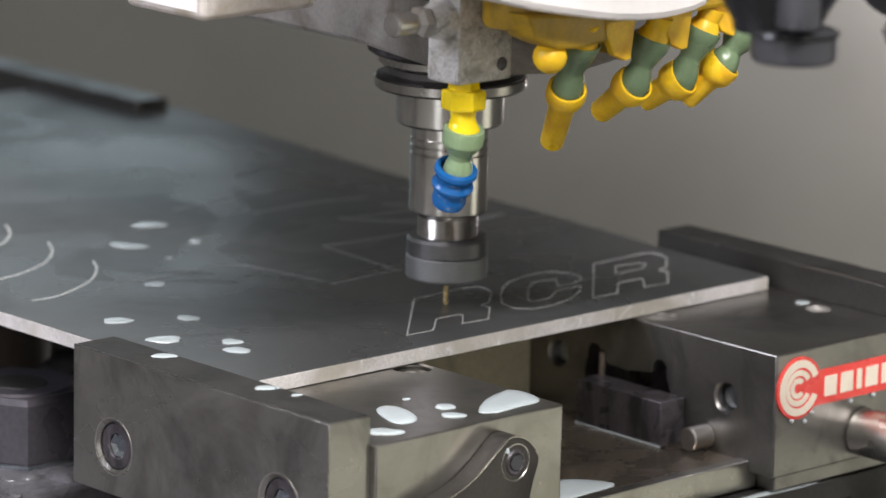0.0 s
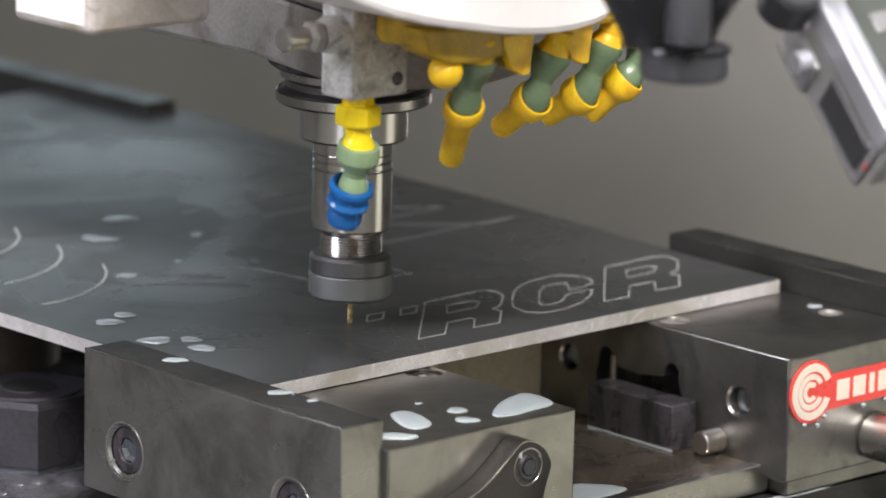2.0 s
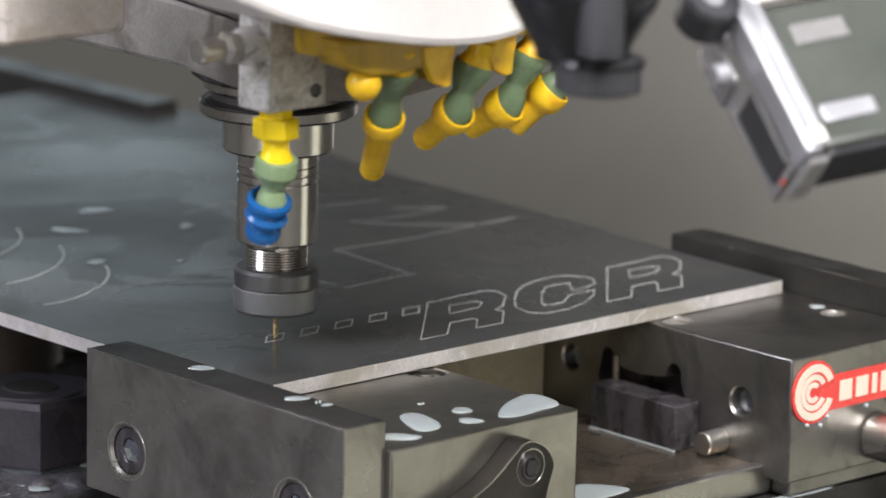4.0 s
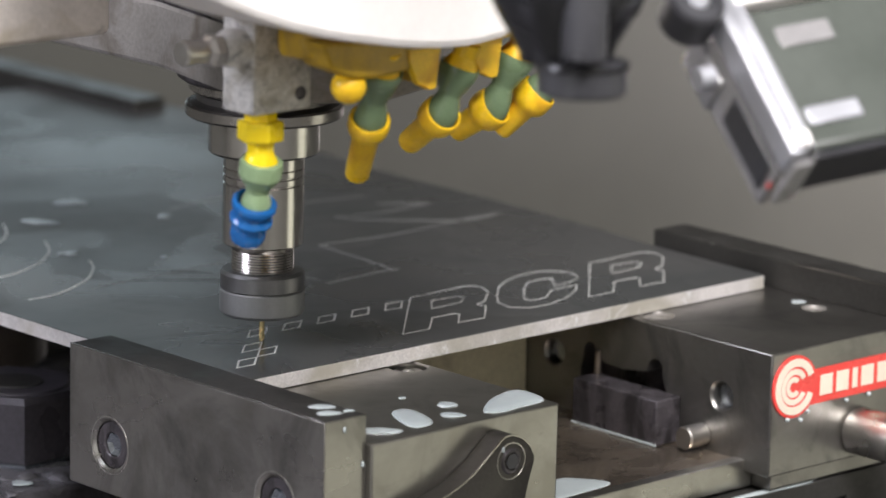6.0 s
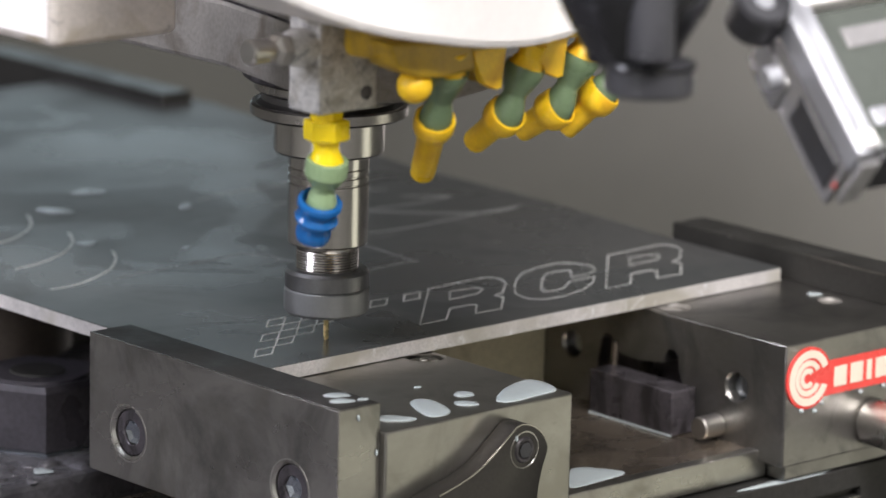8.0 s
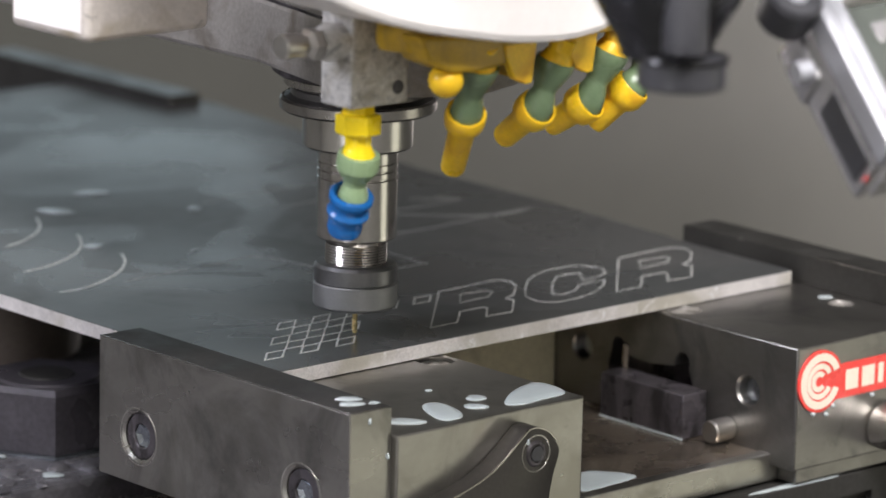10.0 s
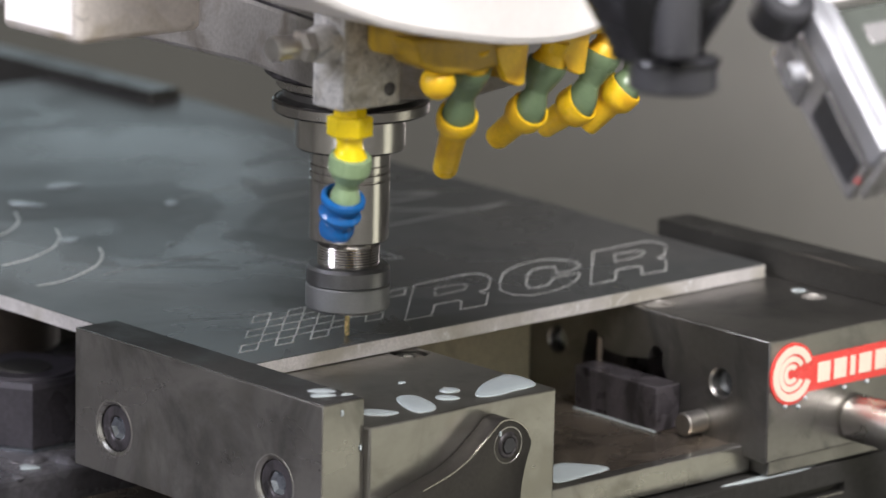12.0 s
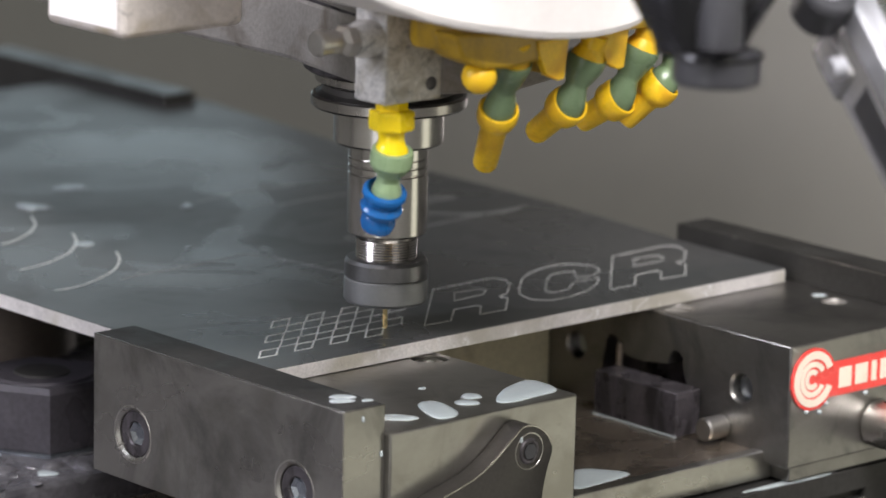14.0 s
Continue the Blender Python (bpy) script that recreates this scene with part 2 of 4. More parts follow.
def ribbon(points, width, z0, z1, closed=True, bm=None):
    """A line of that width along a path in the plane, as a low ridge."""
    b = bmesh.new()
    pts = [Vector(p) for p in points]
    n = len(pts)
    rows = []
    for i, p in enumerate(pts):
        q0 = pts[(i - 1) % n] if closed or i > 0 else p
        q1 = pts[(i + 1) % n] if closed or i < n - 1 else p
        d0, d1 = (p - q0), (q1 - p)
        d0 = d0.normalized() if d0.length > 1e-9 else d1.normalized()
        d1 = d1.normalized() if d1.length > 1e-9 else d0
        t = (d0 + d1)
        t = t.normalized() if t.length > 1e-6 else d1
        nrm = Vector((-t.y, t.x))
        k = width / 2 / max(0.5, abs(nrm.dot(Vector((-d1.y, d1.x)))))
        a, c = p + nrm * k, p - nrm * k
        rows.append([b.verts.new((a.x, a.y, z0)), b.verts.new((a.x, a.y, z1)), b.verts.new((c.x, c.y, z1)), b.verts.new((c.x, c.y, z0))])
    for i in range(n if closed else n - 1):
        u, w = rows[i], rows[(i + 1) % n]
        for j in range(4):
            b.faces.new((u[j], u[(j + 1) % 4], w[(j + 1) % 4], w[j]))
    if not closed:
        b.faces.new(rows[0])
        b.faces.new(rows[-1])
    return merge(bm, b)


def smooth_path(points, steps=5, closed=False):
    """Catmull-Rom through the points."""
    p = [Vector(q) for q in points]
    n, out = len(p), []
    for i in range(n if closed else n - 1):
        a, b_, c, d = (p[(i - 1) % n] if closed or i else p[0]), p[i], p[(i + 1) % n], (p[(i + 2) % n] if closed or i < n - 2 else p[-1])
        for s in range(steps):
            t = s / steps
            out.append(0.5 * (2 * b_ + (c - a) * t + (2 * a - 5 * b_ + 4 * c - d) * t * t + (3 * b_ - a - 3 * c + d) * t ** 3))
    if not closed:
        out.append(p[-1])
    return out


TABLE_THINGS, HEAD_THINGS = [], []
ZT = LIFT * 1000


def on_table(ob, x=0, y=0, z=0):
    ob.location = (x * MM, y * MM, z * MM + LIFT)
    TABLE_THINGS.append(ob)
    return ob


def on_head(ob):
    ob.location = (0, AXIS_Y, LIFT)
    HEAD_THINGS.append(ob)
    return ob


# ---- the enclosure ----
def slab(name, x0, x1, y0, y1, z0, z1, material, label):
    ob = new(name, mesh_of(name, box(x0, x1, y0, y1, z0, z1, 0), material, 0))
    return tagged(ob, label, name.split("_")[0], kind="structure")


slab("floor", -2100, 2700, -2300, 1400, -1020, -1000, WALL, "grey painted floor of the machine pit")
slab("wall_north", -2000, 2600, 1300, 1340, -1000, 1900, WALL, "plain grey-beige painted sheet metal enclosure wall")
slab("wall_east", 2600, 2640, -2200, 1340, -1000, 1900, WALL, "plain grey-beige painted sheet metal enclosure wall")
slab("wall_west", -2040, -2000, -2200, 1340, -1000, 1900, FILL_WALL, "unseen pale grey enclosure wall that bounces fill light")
slab("wall_south", -2040, 2640, -2240, -2200, -1000, 1900, FILL_WALL, "unseen pale grey enclosure wall that bounces fill light")
slab("ceiling", -2040, 2640, -2240, 1340, 1900, 1940, FILL_WALL, "unseen pale grey ceiling that bounces fill light")

chute = new("chip_chute", mesh_of("chip_chute", prism([(1300, -470), (760, -760), (740, -1000), (1300, -1000)], -1900, 2590, 0, Matrix.Rotation(radians(90), 4, "Z") @ Matrix.Rotation(radians(90), 4, "X")), WALL, 0))
tagged(chute, "sloped grey-beige sheet metal chip chute", "chute", kind="structure")

# ---- machine table ----
bed = thing("machine_table", "dark oily cast iron machine table under the vises", "machine table")
bm = box(-420, 560, -160, 760, -150, -120, 2)
part("table_top", bm, TABLE, bed)
for k in range(6):
    part("slot_edge", box(-420, 560, -140 + 150 * k, -122 + 150 * k, -120, -114, 1), TABLE, bed)
on_table(bed)


# ---- vise ----
def cap_screw(parent, place, way, r=11.4, hexr=4.9, sunk=1.5, name="cap_screw"):
    """A socket head screw in a counterbore, its mouth at the place."""
    w = Vector(way).normalized()
    p = Vector(place)
    part("counterbore_rim", lathe([(r + 0.5, -0.3), (r + 0.4, 0.12), (r + 0.1, 0.16), (r - 0.9, -0.9)], p, w, 40, None, False), CHROME, parent, "bright chamfered counterbore rim")
    part(name, lathe([(0, -sunk - 5), (hexr, -sunk - 5), (hexr, -sunk - 0.4), (hexr + 0.5, -sunk), (r - 2.4, -sunk), (r - 1.5, -sunk - 0.8), (r - 1.5, -sunk - 6)], p, w, 36, None, False), BLACK, parent, "black socket head screw")
    part("hex_socket", lathe([(0, -sunk - 2.4), (hexr * 0.6, -sunk - 2.2), (hexr + 0.1, -sunk - 0.9), (hexr + 0.1, -sunk - 3)], p, w, 6, None, False), WETSTEEL, parent, "wet hexagonal socket", 10)


def carve(bm, *cutters):
    """The solid with the cutters' solids taken out of it."""
    made = []
    for b in (bm, *cutters):
        bmesh.ops.recalc_face_normals(b, faces=b.faces)
        me = bpy.data.meshes.new("solid")
        b.to_mesh(me)
        b.free()
        made.append(new("solid", me))
    for c in made[1:]:
        m = made[0].modifiers.new("cut", "BOOLEAN")
        m.operation, m.object, m.solver = "DIFFERENCE", c, "EXACT"
    out = bmesh.new()
    out.from_object(made[0], bpy.context.evaluated_depsgraph_get())
    for ob in made:
        me = ob.data
        bpy.data.objects.remove(ob)
        bpy.data.meshes.remove(me)
    return out


def drill(place, way, r, depth):
    """A cutter for a countersunk hole into a face."""
    return lathe([(0, -depth), (r * 0.86, -depth), (r * 0.86, -1.0), (r + 0.3, 0.6), (r + 0.3, 2), (0, 2)], place, way, 32)


def jaw(parent, x0, x1, y0, y1, z0, z1, material, label, screws=(), top=None):
    solid = box(x0, x1, y0, y1, z0, z1, 0.55)
    j = part("jaw", carve(solid, *(drill(p, (-1, 0, 0), 11.2, 9) for p in screws)) if screws else solid, material, parent, label)
    # thin sheet that gives the top face a tone of its own
    part("jaw_top", box(x0 + 0.9, x1 - 0.9, y0 + 0.9, y1 - 0.9, z1 - 1, z1 + 0.15, 0.1), top or DULL_DARK, j, "dark top face of the jaw")
    # bright strips drawn for the highlights on the jaw's chamfers
    part("edge_highlight", box(x0 - 0.04, x0 + 0.4, y0 + 0.4, y1 - 0.4, z1 - 0.35, z1 + 0.2, 0.12), FLANGE, j, "bright strip for the highlight along the jaw's edge")
    part("edge_highlight", box(x0 - 0.04, x0 + 0.4, y0 - 0.04, y0 + 0.4, z0 + 0.5, z1 - 0.4, 0.12), FLANGE, j, "bright strip for the highlight along the jaw's edge")
    return j


vise = thing("machine_vise", "ground steel machine vise holding the plate between two jaws", "vise")
left_jaw = jaw(vise, 0, 20.9, -79, 74.8, -52, 4.7, JAW_STEEL, "ground steel jaw with two socket screws", [(0, 49, -32), (0, -51, -32)])
cap_screw(left_jaw, (0, 49, -32), (-1, 0, 0))
cap_screw(left_jaw, (0, -51, -32), (-1, 0, 0))
jaw(vise, 326.5, 346, -110, 71.6, -6.4, 7, DULL_DARK, "dark steel jaw behind the plate's end")

near_block = part("moving_body", carve(box(21, 118.5, -82, 30, -66, -6.4, 0.9), drill((110, -4, -6.4), (0, 0, 1), 9, 12)), STEEL, vise, "ground steel moving block")
part("hole_screw", lathe([(0, -9.2), (2.6, -9.2), (2.8, -8.4), (6.0, -8.4), (6.8, -9.0), (6.8, -14), (0, -14)], (110, -4, 0), (0, 0, 1), 32), CHROME, near_block, "bright screw head in its hole")
lever = [(97, -23.5), (95.5, -19.5), (91, -14.5), (85.5, -11.6), (80.5, -11.4), (76.5, -14), (68.3, -20.5), (61.7, -24.8), (53, -28.6), (40, -32.2), (25, -38), (24, -54), (40, -52), (60, -52), (78, -58), (90, -52), (92.7, -38), (94.8, -30)]
upright = Matrix.Rotation(radians(90), 4, "X")
part("clamp_lever", prism([(p.x, p.y) for p in smooth_path(lever, 4, True)], 82.0, 91.5, 0.9, upright), FORGED, near_block, "black forged clamp lever")
rim_line = smooth_path([(95, -18.6), (91, -14.6), (85.5, -11.9), (80.7, -11.8), (76.8, -14.4), (68.5, -20.9), (61.9, -25.2), (53, -29), (40, -32.6)], 5)
rim_mesh = ribbon(rim_line, 0.4, 91.2, 91.75, False)
rim_mesh.transform(upright)
part("worn_rim", rim_mesh, FLANGE, near_block, "bright worn rim of the lever", 0)
cap_screw(near_block, (84.2, -91.5, -21.8), (0, -1, 0), 7.0, 3.2, -0.6, "lever_bolt")
part("socket_floor", lathe([(0, 0), (3.3, 0), (3.3, 0.2), (0, 0.2)], (84.2, -92.2, -21.8), (0, -1, 0), 6), RUBBER, near_block, "dark hexagonal socket", 10)

pocket = [(-22, -53), (-22, -34), (-19.5, -29), (-19.5, -24), (-17, -21.5), (-14, -21.5), (-11.5, -24), (-10.5, -28), (4, -30), (14, -29.5), (18.5, -28), (19.5, -24.5), (22, -22.2), (25, -22.2), (27.3, -25), (27.5, -29), (29, -34), (29, -53)]
side_turn = Matrix.Rotation(radians(-90), 4, "Z") @ Matrix.Rotation(radians(90), 4, "X")
solid = box(240.6, 382, -81.6, 74, -59, -6.4, 0.9)
solid = carve(solid, drill((240.6, -54, -29.8), (-1, 0, 0), 7, 14), drill((240.6, 45.6, -31), (-1, 0, 0), 6.4, 14), drill((313.7, -37.4, -6.4), (0, 0, 1), 5.5, 12), drill((251, -5.4, -6.4), (0, 0, 1), 7.5, 10),
              prism([(-a, b) for a, b in pocket], -252, -236, 0, side_turn))
far_block = part("fixed_body", solid, DIM_STEEL, vise, "ground steel fixed block with drilled holes")
part("foot", box(246, 382, -78, 74, -66, -59.3, 0.6), DIM_STEEL, far_block)
# black sheet stands for the shade inside the pocket
part("pocket_back", box(251.2, 251.8, -21.5, 28.5, -53, -22.5, 0), BLACK, far_block, "dark sheet for the shade at the pocket's back", 0)
part("hole_plug", lathe([(0, 0), (5.4, 0), (5.4, 1), (0, 1.02)], (246.5, -54, -29.8), (-1, 0, 0), 24), WETSTEEL, far_block, "wet bottom of a hole")
part("hole_plug", lathe([(0, 0), (5.0, 0), (5.0, 1), (0, 1.02)], (245.5, 45.6, -31), (-1, 0, 0), 24), WETSTEEL, far_block, "wet bottom of a hole")
# dark plugs and linings added so the top holes look shaded, without glints
part("hole_plug", lathe([(0, 0), (4.7, 0), (4.7, 1), (0, 1.02)], (313.7, -37.4, -10), (0, 0, 1), 24), CAST, far_block, "dark plug for the shade in a hole")
part("hole_plug", lathe([(0, 0), (6.3, 0), (6.3, 1), (0, 1.02)], (251, -5.4, -10), (0, 0, 1), 24), CAST, far_block, "dark plug for the shade in a hole")
for x, y, r in ((313.7, -37.4, 5.5), (251, -5.4, 7.5)):
    part("hole_lining", lathe([(r * 0.83, -10), (r * 0.83, -7.4), (r + 0.02, -6.3), (r + 0.2, -6.32)], (x, y, 0), (0, 0, 1), 32, None, False), CAST, far_block, "dull lining that darkens a countersink")
part("stop_block", box(226, 240.4, -31, 19, -54, -34.5, 0.7), BLACK, far_block, "black oily stop block")
# the gleam at the stop block's foot is drawn as a milky strip
part("block_gleam", box(225.6, 226.4, -31, 19, -54, -53.2, 0.1), MILK, far_block, "pale coolant strip drawn for the wet gleam along the block's foot")
part("pocket_rod", rod((239.6, 18, -39), (239.6, 18, -24), 1.5), BASE, far_block, "rusty wet rod")
part("dowel_pin", rod((240.6, -44, -48), (229, -44, -48), 5.0), CHROME, far_block, "bright round dowel pin")
part("label", box(262, 330, -82.2, -81.4, -31.3, -16.6, 0), RED, far_block, "red adhesive label", 0)
part("label_disc", lathe([(0, 0), (13.2, 0), (13.2, 0.9), (0, 0.9)], (254, -81.5, -22), (0, -1, 0), 40), RED, far_block, "red round end of the label")


def swirl(r0, r1, a0, a1, out, cx=254, cz=-22):
    """A broken printed ring on the label."""
    pts = [(cx + r1 * math.cos(radians(a0 + (a1 - a0) * k / 24)), cz + r1 * math.sin(radians(a0 + (a1 - a0) * k / 24))) for k in range(25)]
    pts += [(cx + r0 * math.cos(radians(a1 + (a0 - a1) * k / 24)), cz + r0 * math.sin(radians(a1 + (a0 - a1) * k / 24))) for k in range(25)]
    part("printed_ring", prism(pts, 82.0, out, 0, upright), CREAM, far_block, "cream printed ring", 0)


swirl(8.6, 11.9, 22, 338, 82.65)
swirl(5.3, 7.7, 28, 332, 82.65, 253.4)
swirl(2.2, 4.4, 40, 320, 82.65, 253.0)
for x0, x1 in ((269.5, 277), (279.5, 287), (289.5, 292.5), (295, 302.5), (305, 312)):
    part("print_bar", box(x0, x1, -82.5, -82.1, -28.2, -19.6, 0.1), CREAM, far_block, "cream printed bar", 0)
part("screw_bar", rod((294, -81.4, -47), (294, -190, -47), 10.2, None, 32, 1.6), CHROME, far_block, "bright round steel bar")

bed2 = part("base", box(-8, 430, -62, 72, -120, -66, 0.8), BASE, vise, "oily brown steel vise base")
part("bed_floor", box(118.7, 240.4, -61.5, 61, -66, -54.2, 0.3), BASE, bed2, "wet brown stained bed floor")
part("side_rail", box(118.7, 245.6, -68, -61.8, -66, -53.8, 0.6), STEEL, bed2, "ground steel side rail")
part("web", box(119, 240.3, 62, 72, -66, -7, 0.6), WEB, bed2, "upright steel web")
rail = carve(box(118.7, 430, -78, -62.3, -120, -67, 0.6), box(236, 294, -84, -74, -80.6, -76.4, 0))
part("front_rail", rail, DULL_DARK, bed2, "dark oily front rail with a long slot")
part("slot_lip", box(236.5, 293.5, -78.25, -77.6, -81.2, -80.7, 0.1), CHROME, bed2, "bright lip of the slot")
on_table(vise)

# a second vise on the table, behind
back_vise = thing("machine_vise", "dark steel second vise standing behind the plate", "vise")
part("base", box(205, 351, 448, 610, -119, -30, 1.5), DULL_DARK, back_vise)
jaw(back_vise, 331.5, 351, 449, 610, -30, 5.5, DULL_DARK, "dark wet steel jaw", (), WETTOP)
on_table(back_vise)

# dark clamping hardware below the overhanging plate
clamp = thing("table_clamp", "black oily hexagonal clamp nut and stud on the table", "clamp")
spot = (42, 166, 0)
part("clamp_nut", lathe([(0, -66), (29, -66), (30, -65), (30, -40), (28, -37.5), (0, -37.5)], spot, (0, 0, 1), 6), CLAMP_IRON, clamp, "black hexagonal nut", 10)
part("nut_face", lathe([(13, -38), (23.5, -38), (22, -36.6), (14, -37)], spot, (0, 0, 1), 40), CLAMP_IRON, clamp)
part("stud", rod((42, 166, -41), (42, 166, -36.5), 12), DULL_DARK, clamp, "oily threaded stud")
part("nut_foot", lathe([(29, -67.2), (31.2, -67.2), (31.4, -66.2), (30, -65.4)], spot, (0, 0, 1), 6, None, False), WETSTEEL, clamp, "wet bright foot of the nut", 10)
part("clamp_block", box(-40, 130, 112, 270, -119, -67, 3), TABLE, clamp, "black oily clamp block")
on_table(clamp)
rnd = random.Random(5)
heap = bmesh.new()
for k in range(170):
    x, y = rnd.uniform(-38, 60), rnd.uniform(114, 262)
    if (x - 42) ** 2 + (y - 166) ** 2 < 33 ** 2:
        continue
    r = rnd.uniform(1.2, 5.0)
    lump = bmesh.ops.create_icosphere(heap, subdivisions=2, radius=r)
    sx, sy, sz = rnd.uniform(0.7, 1.8), rnd.uniform(0.7, 1.8), rnd.uniform(0.25, 0.6)
    for v in lump["verts"]:
        wob = 1 + 0.3 * noise.noise(v.co * 0.45 + Vector((k, 0, 0)))
        v.co = Vector((x + v.co.x * sx * wob, y + v.co.y * sy * wob, -67 + v.co.z * sz * wob))
swarf = part("swarf_heap", heap, TABLE)
tagged(swarf, "wet dark swarf and sludge lying on the clamp block", "swarf", kind="stuff")
on_table(swarf)
# added block whose brown stands for the dim ground seen under the plate
GAP_BROWN = mat("gap_brown", (0.13, 0.105, 0.085), 0.1, 0.55, 0.25, 30, 0.2, stain=(0.07, 0.058, 0.05), stain_scale=18)
filler = thing("gap_filler", "brown round block added to fill the gap under the plate", "clamp")
part("filler_body", lathe([(0, -67), (34, -67), (36, -65), (36, -16), (34, -14), (0, -14)], (120, 305, 0)), GAP_BROWN, filler)
on_table(filler)

# ---- the plate ----
plate = thing("steel_plate", "dark grey steel plate being engraved, wet with coolant", "steel plate")
outline = [(21, 0), (320.5, 0), (322.8, 2), (325, 70), (328, 95), (331, 135), (333.5, 178), (334.5, 255), (341, 308), (350, 383), (357, 440), (356, 490), (350, 526), (334, 535), (21, 537)]
part("sheet", prism(outline, -6.2, 0, 0.25), PLATE, plate)
part("front_edge", box(21.2, 322.0, -0.25, 0.6, -6.0, -0.25, 0.1), EDGE, plate, "bright sheared edge of the plate")
part("side_edge", box(20.75, 21.5, 75, 536.5, -6.0, -0.25, 0.1), EDGE, plate, "bright sheared edge of the plate")


def engraving(path, width=0.55, material=BRIGHT_LINE, closed=True, label="", high=0.12):
    return part("engraved_line", ribbon(path, width, -0.6, high, closed), material, plate, label, 0)


def italic_r(x):
    """The letter R, leaning, its foot at x."""
    outer = [(0, 17.6), (44.8, 62.4), (62, 63.2), (76, 64), (81, 62.5), (82, 58), (79, 51), (72, 44.5), (66, 39), (59.5, 36.8), (60, 32), (45.4, 17.6), (31.4, 18.2), (41.2, 28.2), (41.2, 30.8), (28.4, 30.8), (14.6, 17.6)]
    hole = [(48.6, 53.2), (62, 52.2), (63.5, 49), (56.3, 43.6), (39, 42.6)]
    return [(x + a, b) for a, b in outer], [(x + a, b) for a, b in hole]


r_outer, r_hole = italic_r(126.4)
engraving(r_outer, 0.55, BRIGHT_LINE, True, "bright engraved outline of the letter R")
R_HOLE = engraving(r_hole, 0.42, BRIGHT_LINE)
c_path = [(193, 24), (195.2, 34), (204, 44), (215, 54.2), (224, 60), (235, 63.8), (247, 64.8), (253, 62.5), (257.3, 55), (256, 49), (252, 44.5), (245.4, 42.1), (235.5, 41.4), (243.5, 51.5), (238, 53.5), (231, 52.8), (221.4, 45.5), (209.1, 32.9), (207.5, 29.5), (211, 27.8), (218.1, 28.6), (228.7, 36.2), (244.1, 36.6), (236.4, 29.4), (223.4, 22), (210.5, 18.6), (199, 18.6)]
engraving(c_path, 0.48, BRIGHT_LINE, True, "engraved outline of the letter C")
r_outer, r_hole = italic_r(232.6)
engraving(r_outer, 0.5, BRIGHT_LINE, True, "engraved outline of the letter R")
engraving(r_hole, 0.42, BRIGHT_LINE)
for arc in ([(42, 157), (58, 158), (82, 170), (98, 185), (107, 199)], [(52, 196), (68, 199), (88, 209), (104, 224), (114, 240)], [(75, 240), (86, 244), (99, 252), (111, 264), (120, 279)]):
    engraving(smooth_path(arc, 6), 1.0, BRIGHT_LINE, False, "curved bright scratch")
for line in ([(206, 161), (223, 159), (251, 157), (285, 160), (318, 161)], [(318, 161), (295, 159), (276, 171), (259, 186), (250, 200)], [(305, 196), (290, 194), (270, 194), (258, 197)], [(305, 196), (294, 202), (285, 210)], [(290, 226), (255, 232), (225, 230)], [(262, 262), (225, 262), (200, 258)]):
    engraving(smooth_path(line, 5), 0.9, FAINT_LINE, False, "faint worn scratch")
for line in ([(206, 161), (201, 107)], [(203, 105), (196, 106), (161, 104)], [(77, 157), (148, 161)], [(149, 161), (155, 152), (162, 110)]):
    engraving(line, 0.7, FAINT_LINE, False, "faint worn scratch")

CELLS = []          # chequered outlines: when each one is cut


def cell(row, column, when):
    x, y = 38 + 8.8 * row + 9.3 * column, 17.2 + 8.75 * row
    jig = random.uniform(-0.25, 0.25)
    w, h = 9.0, 8.0
    ob = engraving([(x + jig, y), (x + h, y + h + jig), (x + h + w, y + h), (x + w, y - jig)], 0.72 if row else 0.9, BRIGHT_LINE, True, "", 0.14)
    CELLS.append((ob, when))


for row, column, when in ((4, 8, 1.15), (4, 6, 1.75), (4, 4, 2.45), (4, 2, 3.2), (4, 0, 3.8), (2, 0, 4.5), (0, 0, 5.0), (1, 1, 5.5), (3, 1, 6.3), (3, 3, 7.0), (2, 2, 7.6), (0, 2, 8.2), (1, 3, 8.7), (2, 4, 9.2), (0, 4, 9.7), (1, 5, 10.1), (3, 5, 10.6), (2, 6, 11.3), (0, 6, 12.2), (1, 7, 11.7), (3, 7, 13.3)):
    cell(row, column, when)
on_table(plate)

# ---- milky coolant drops ----
DROPS = []


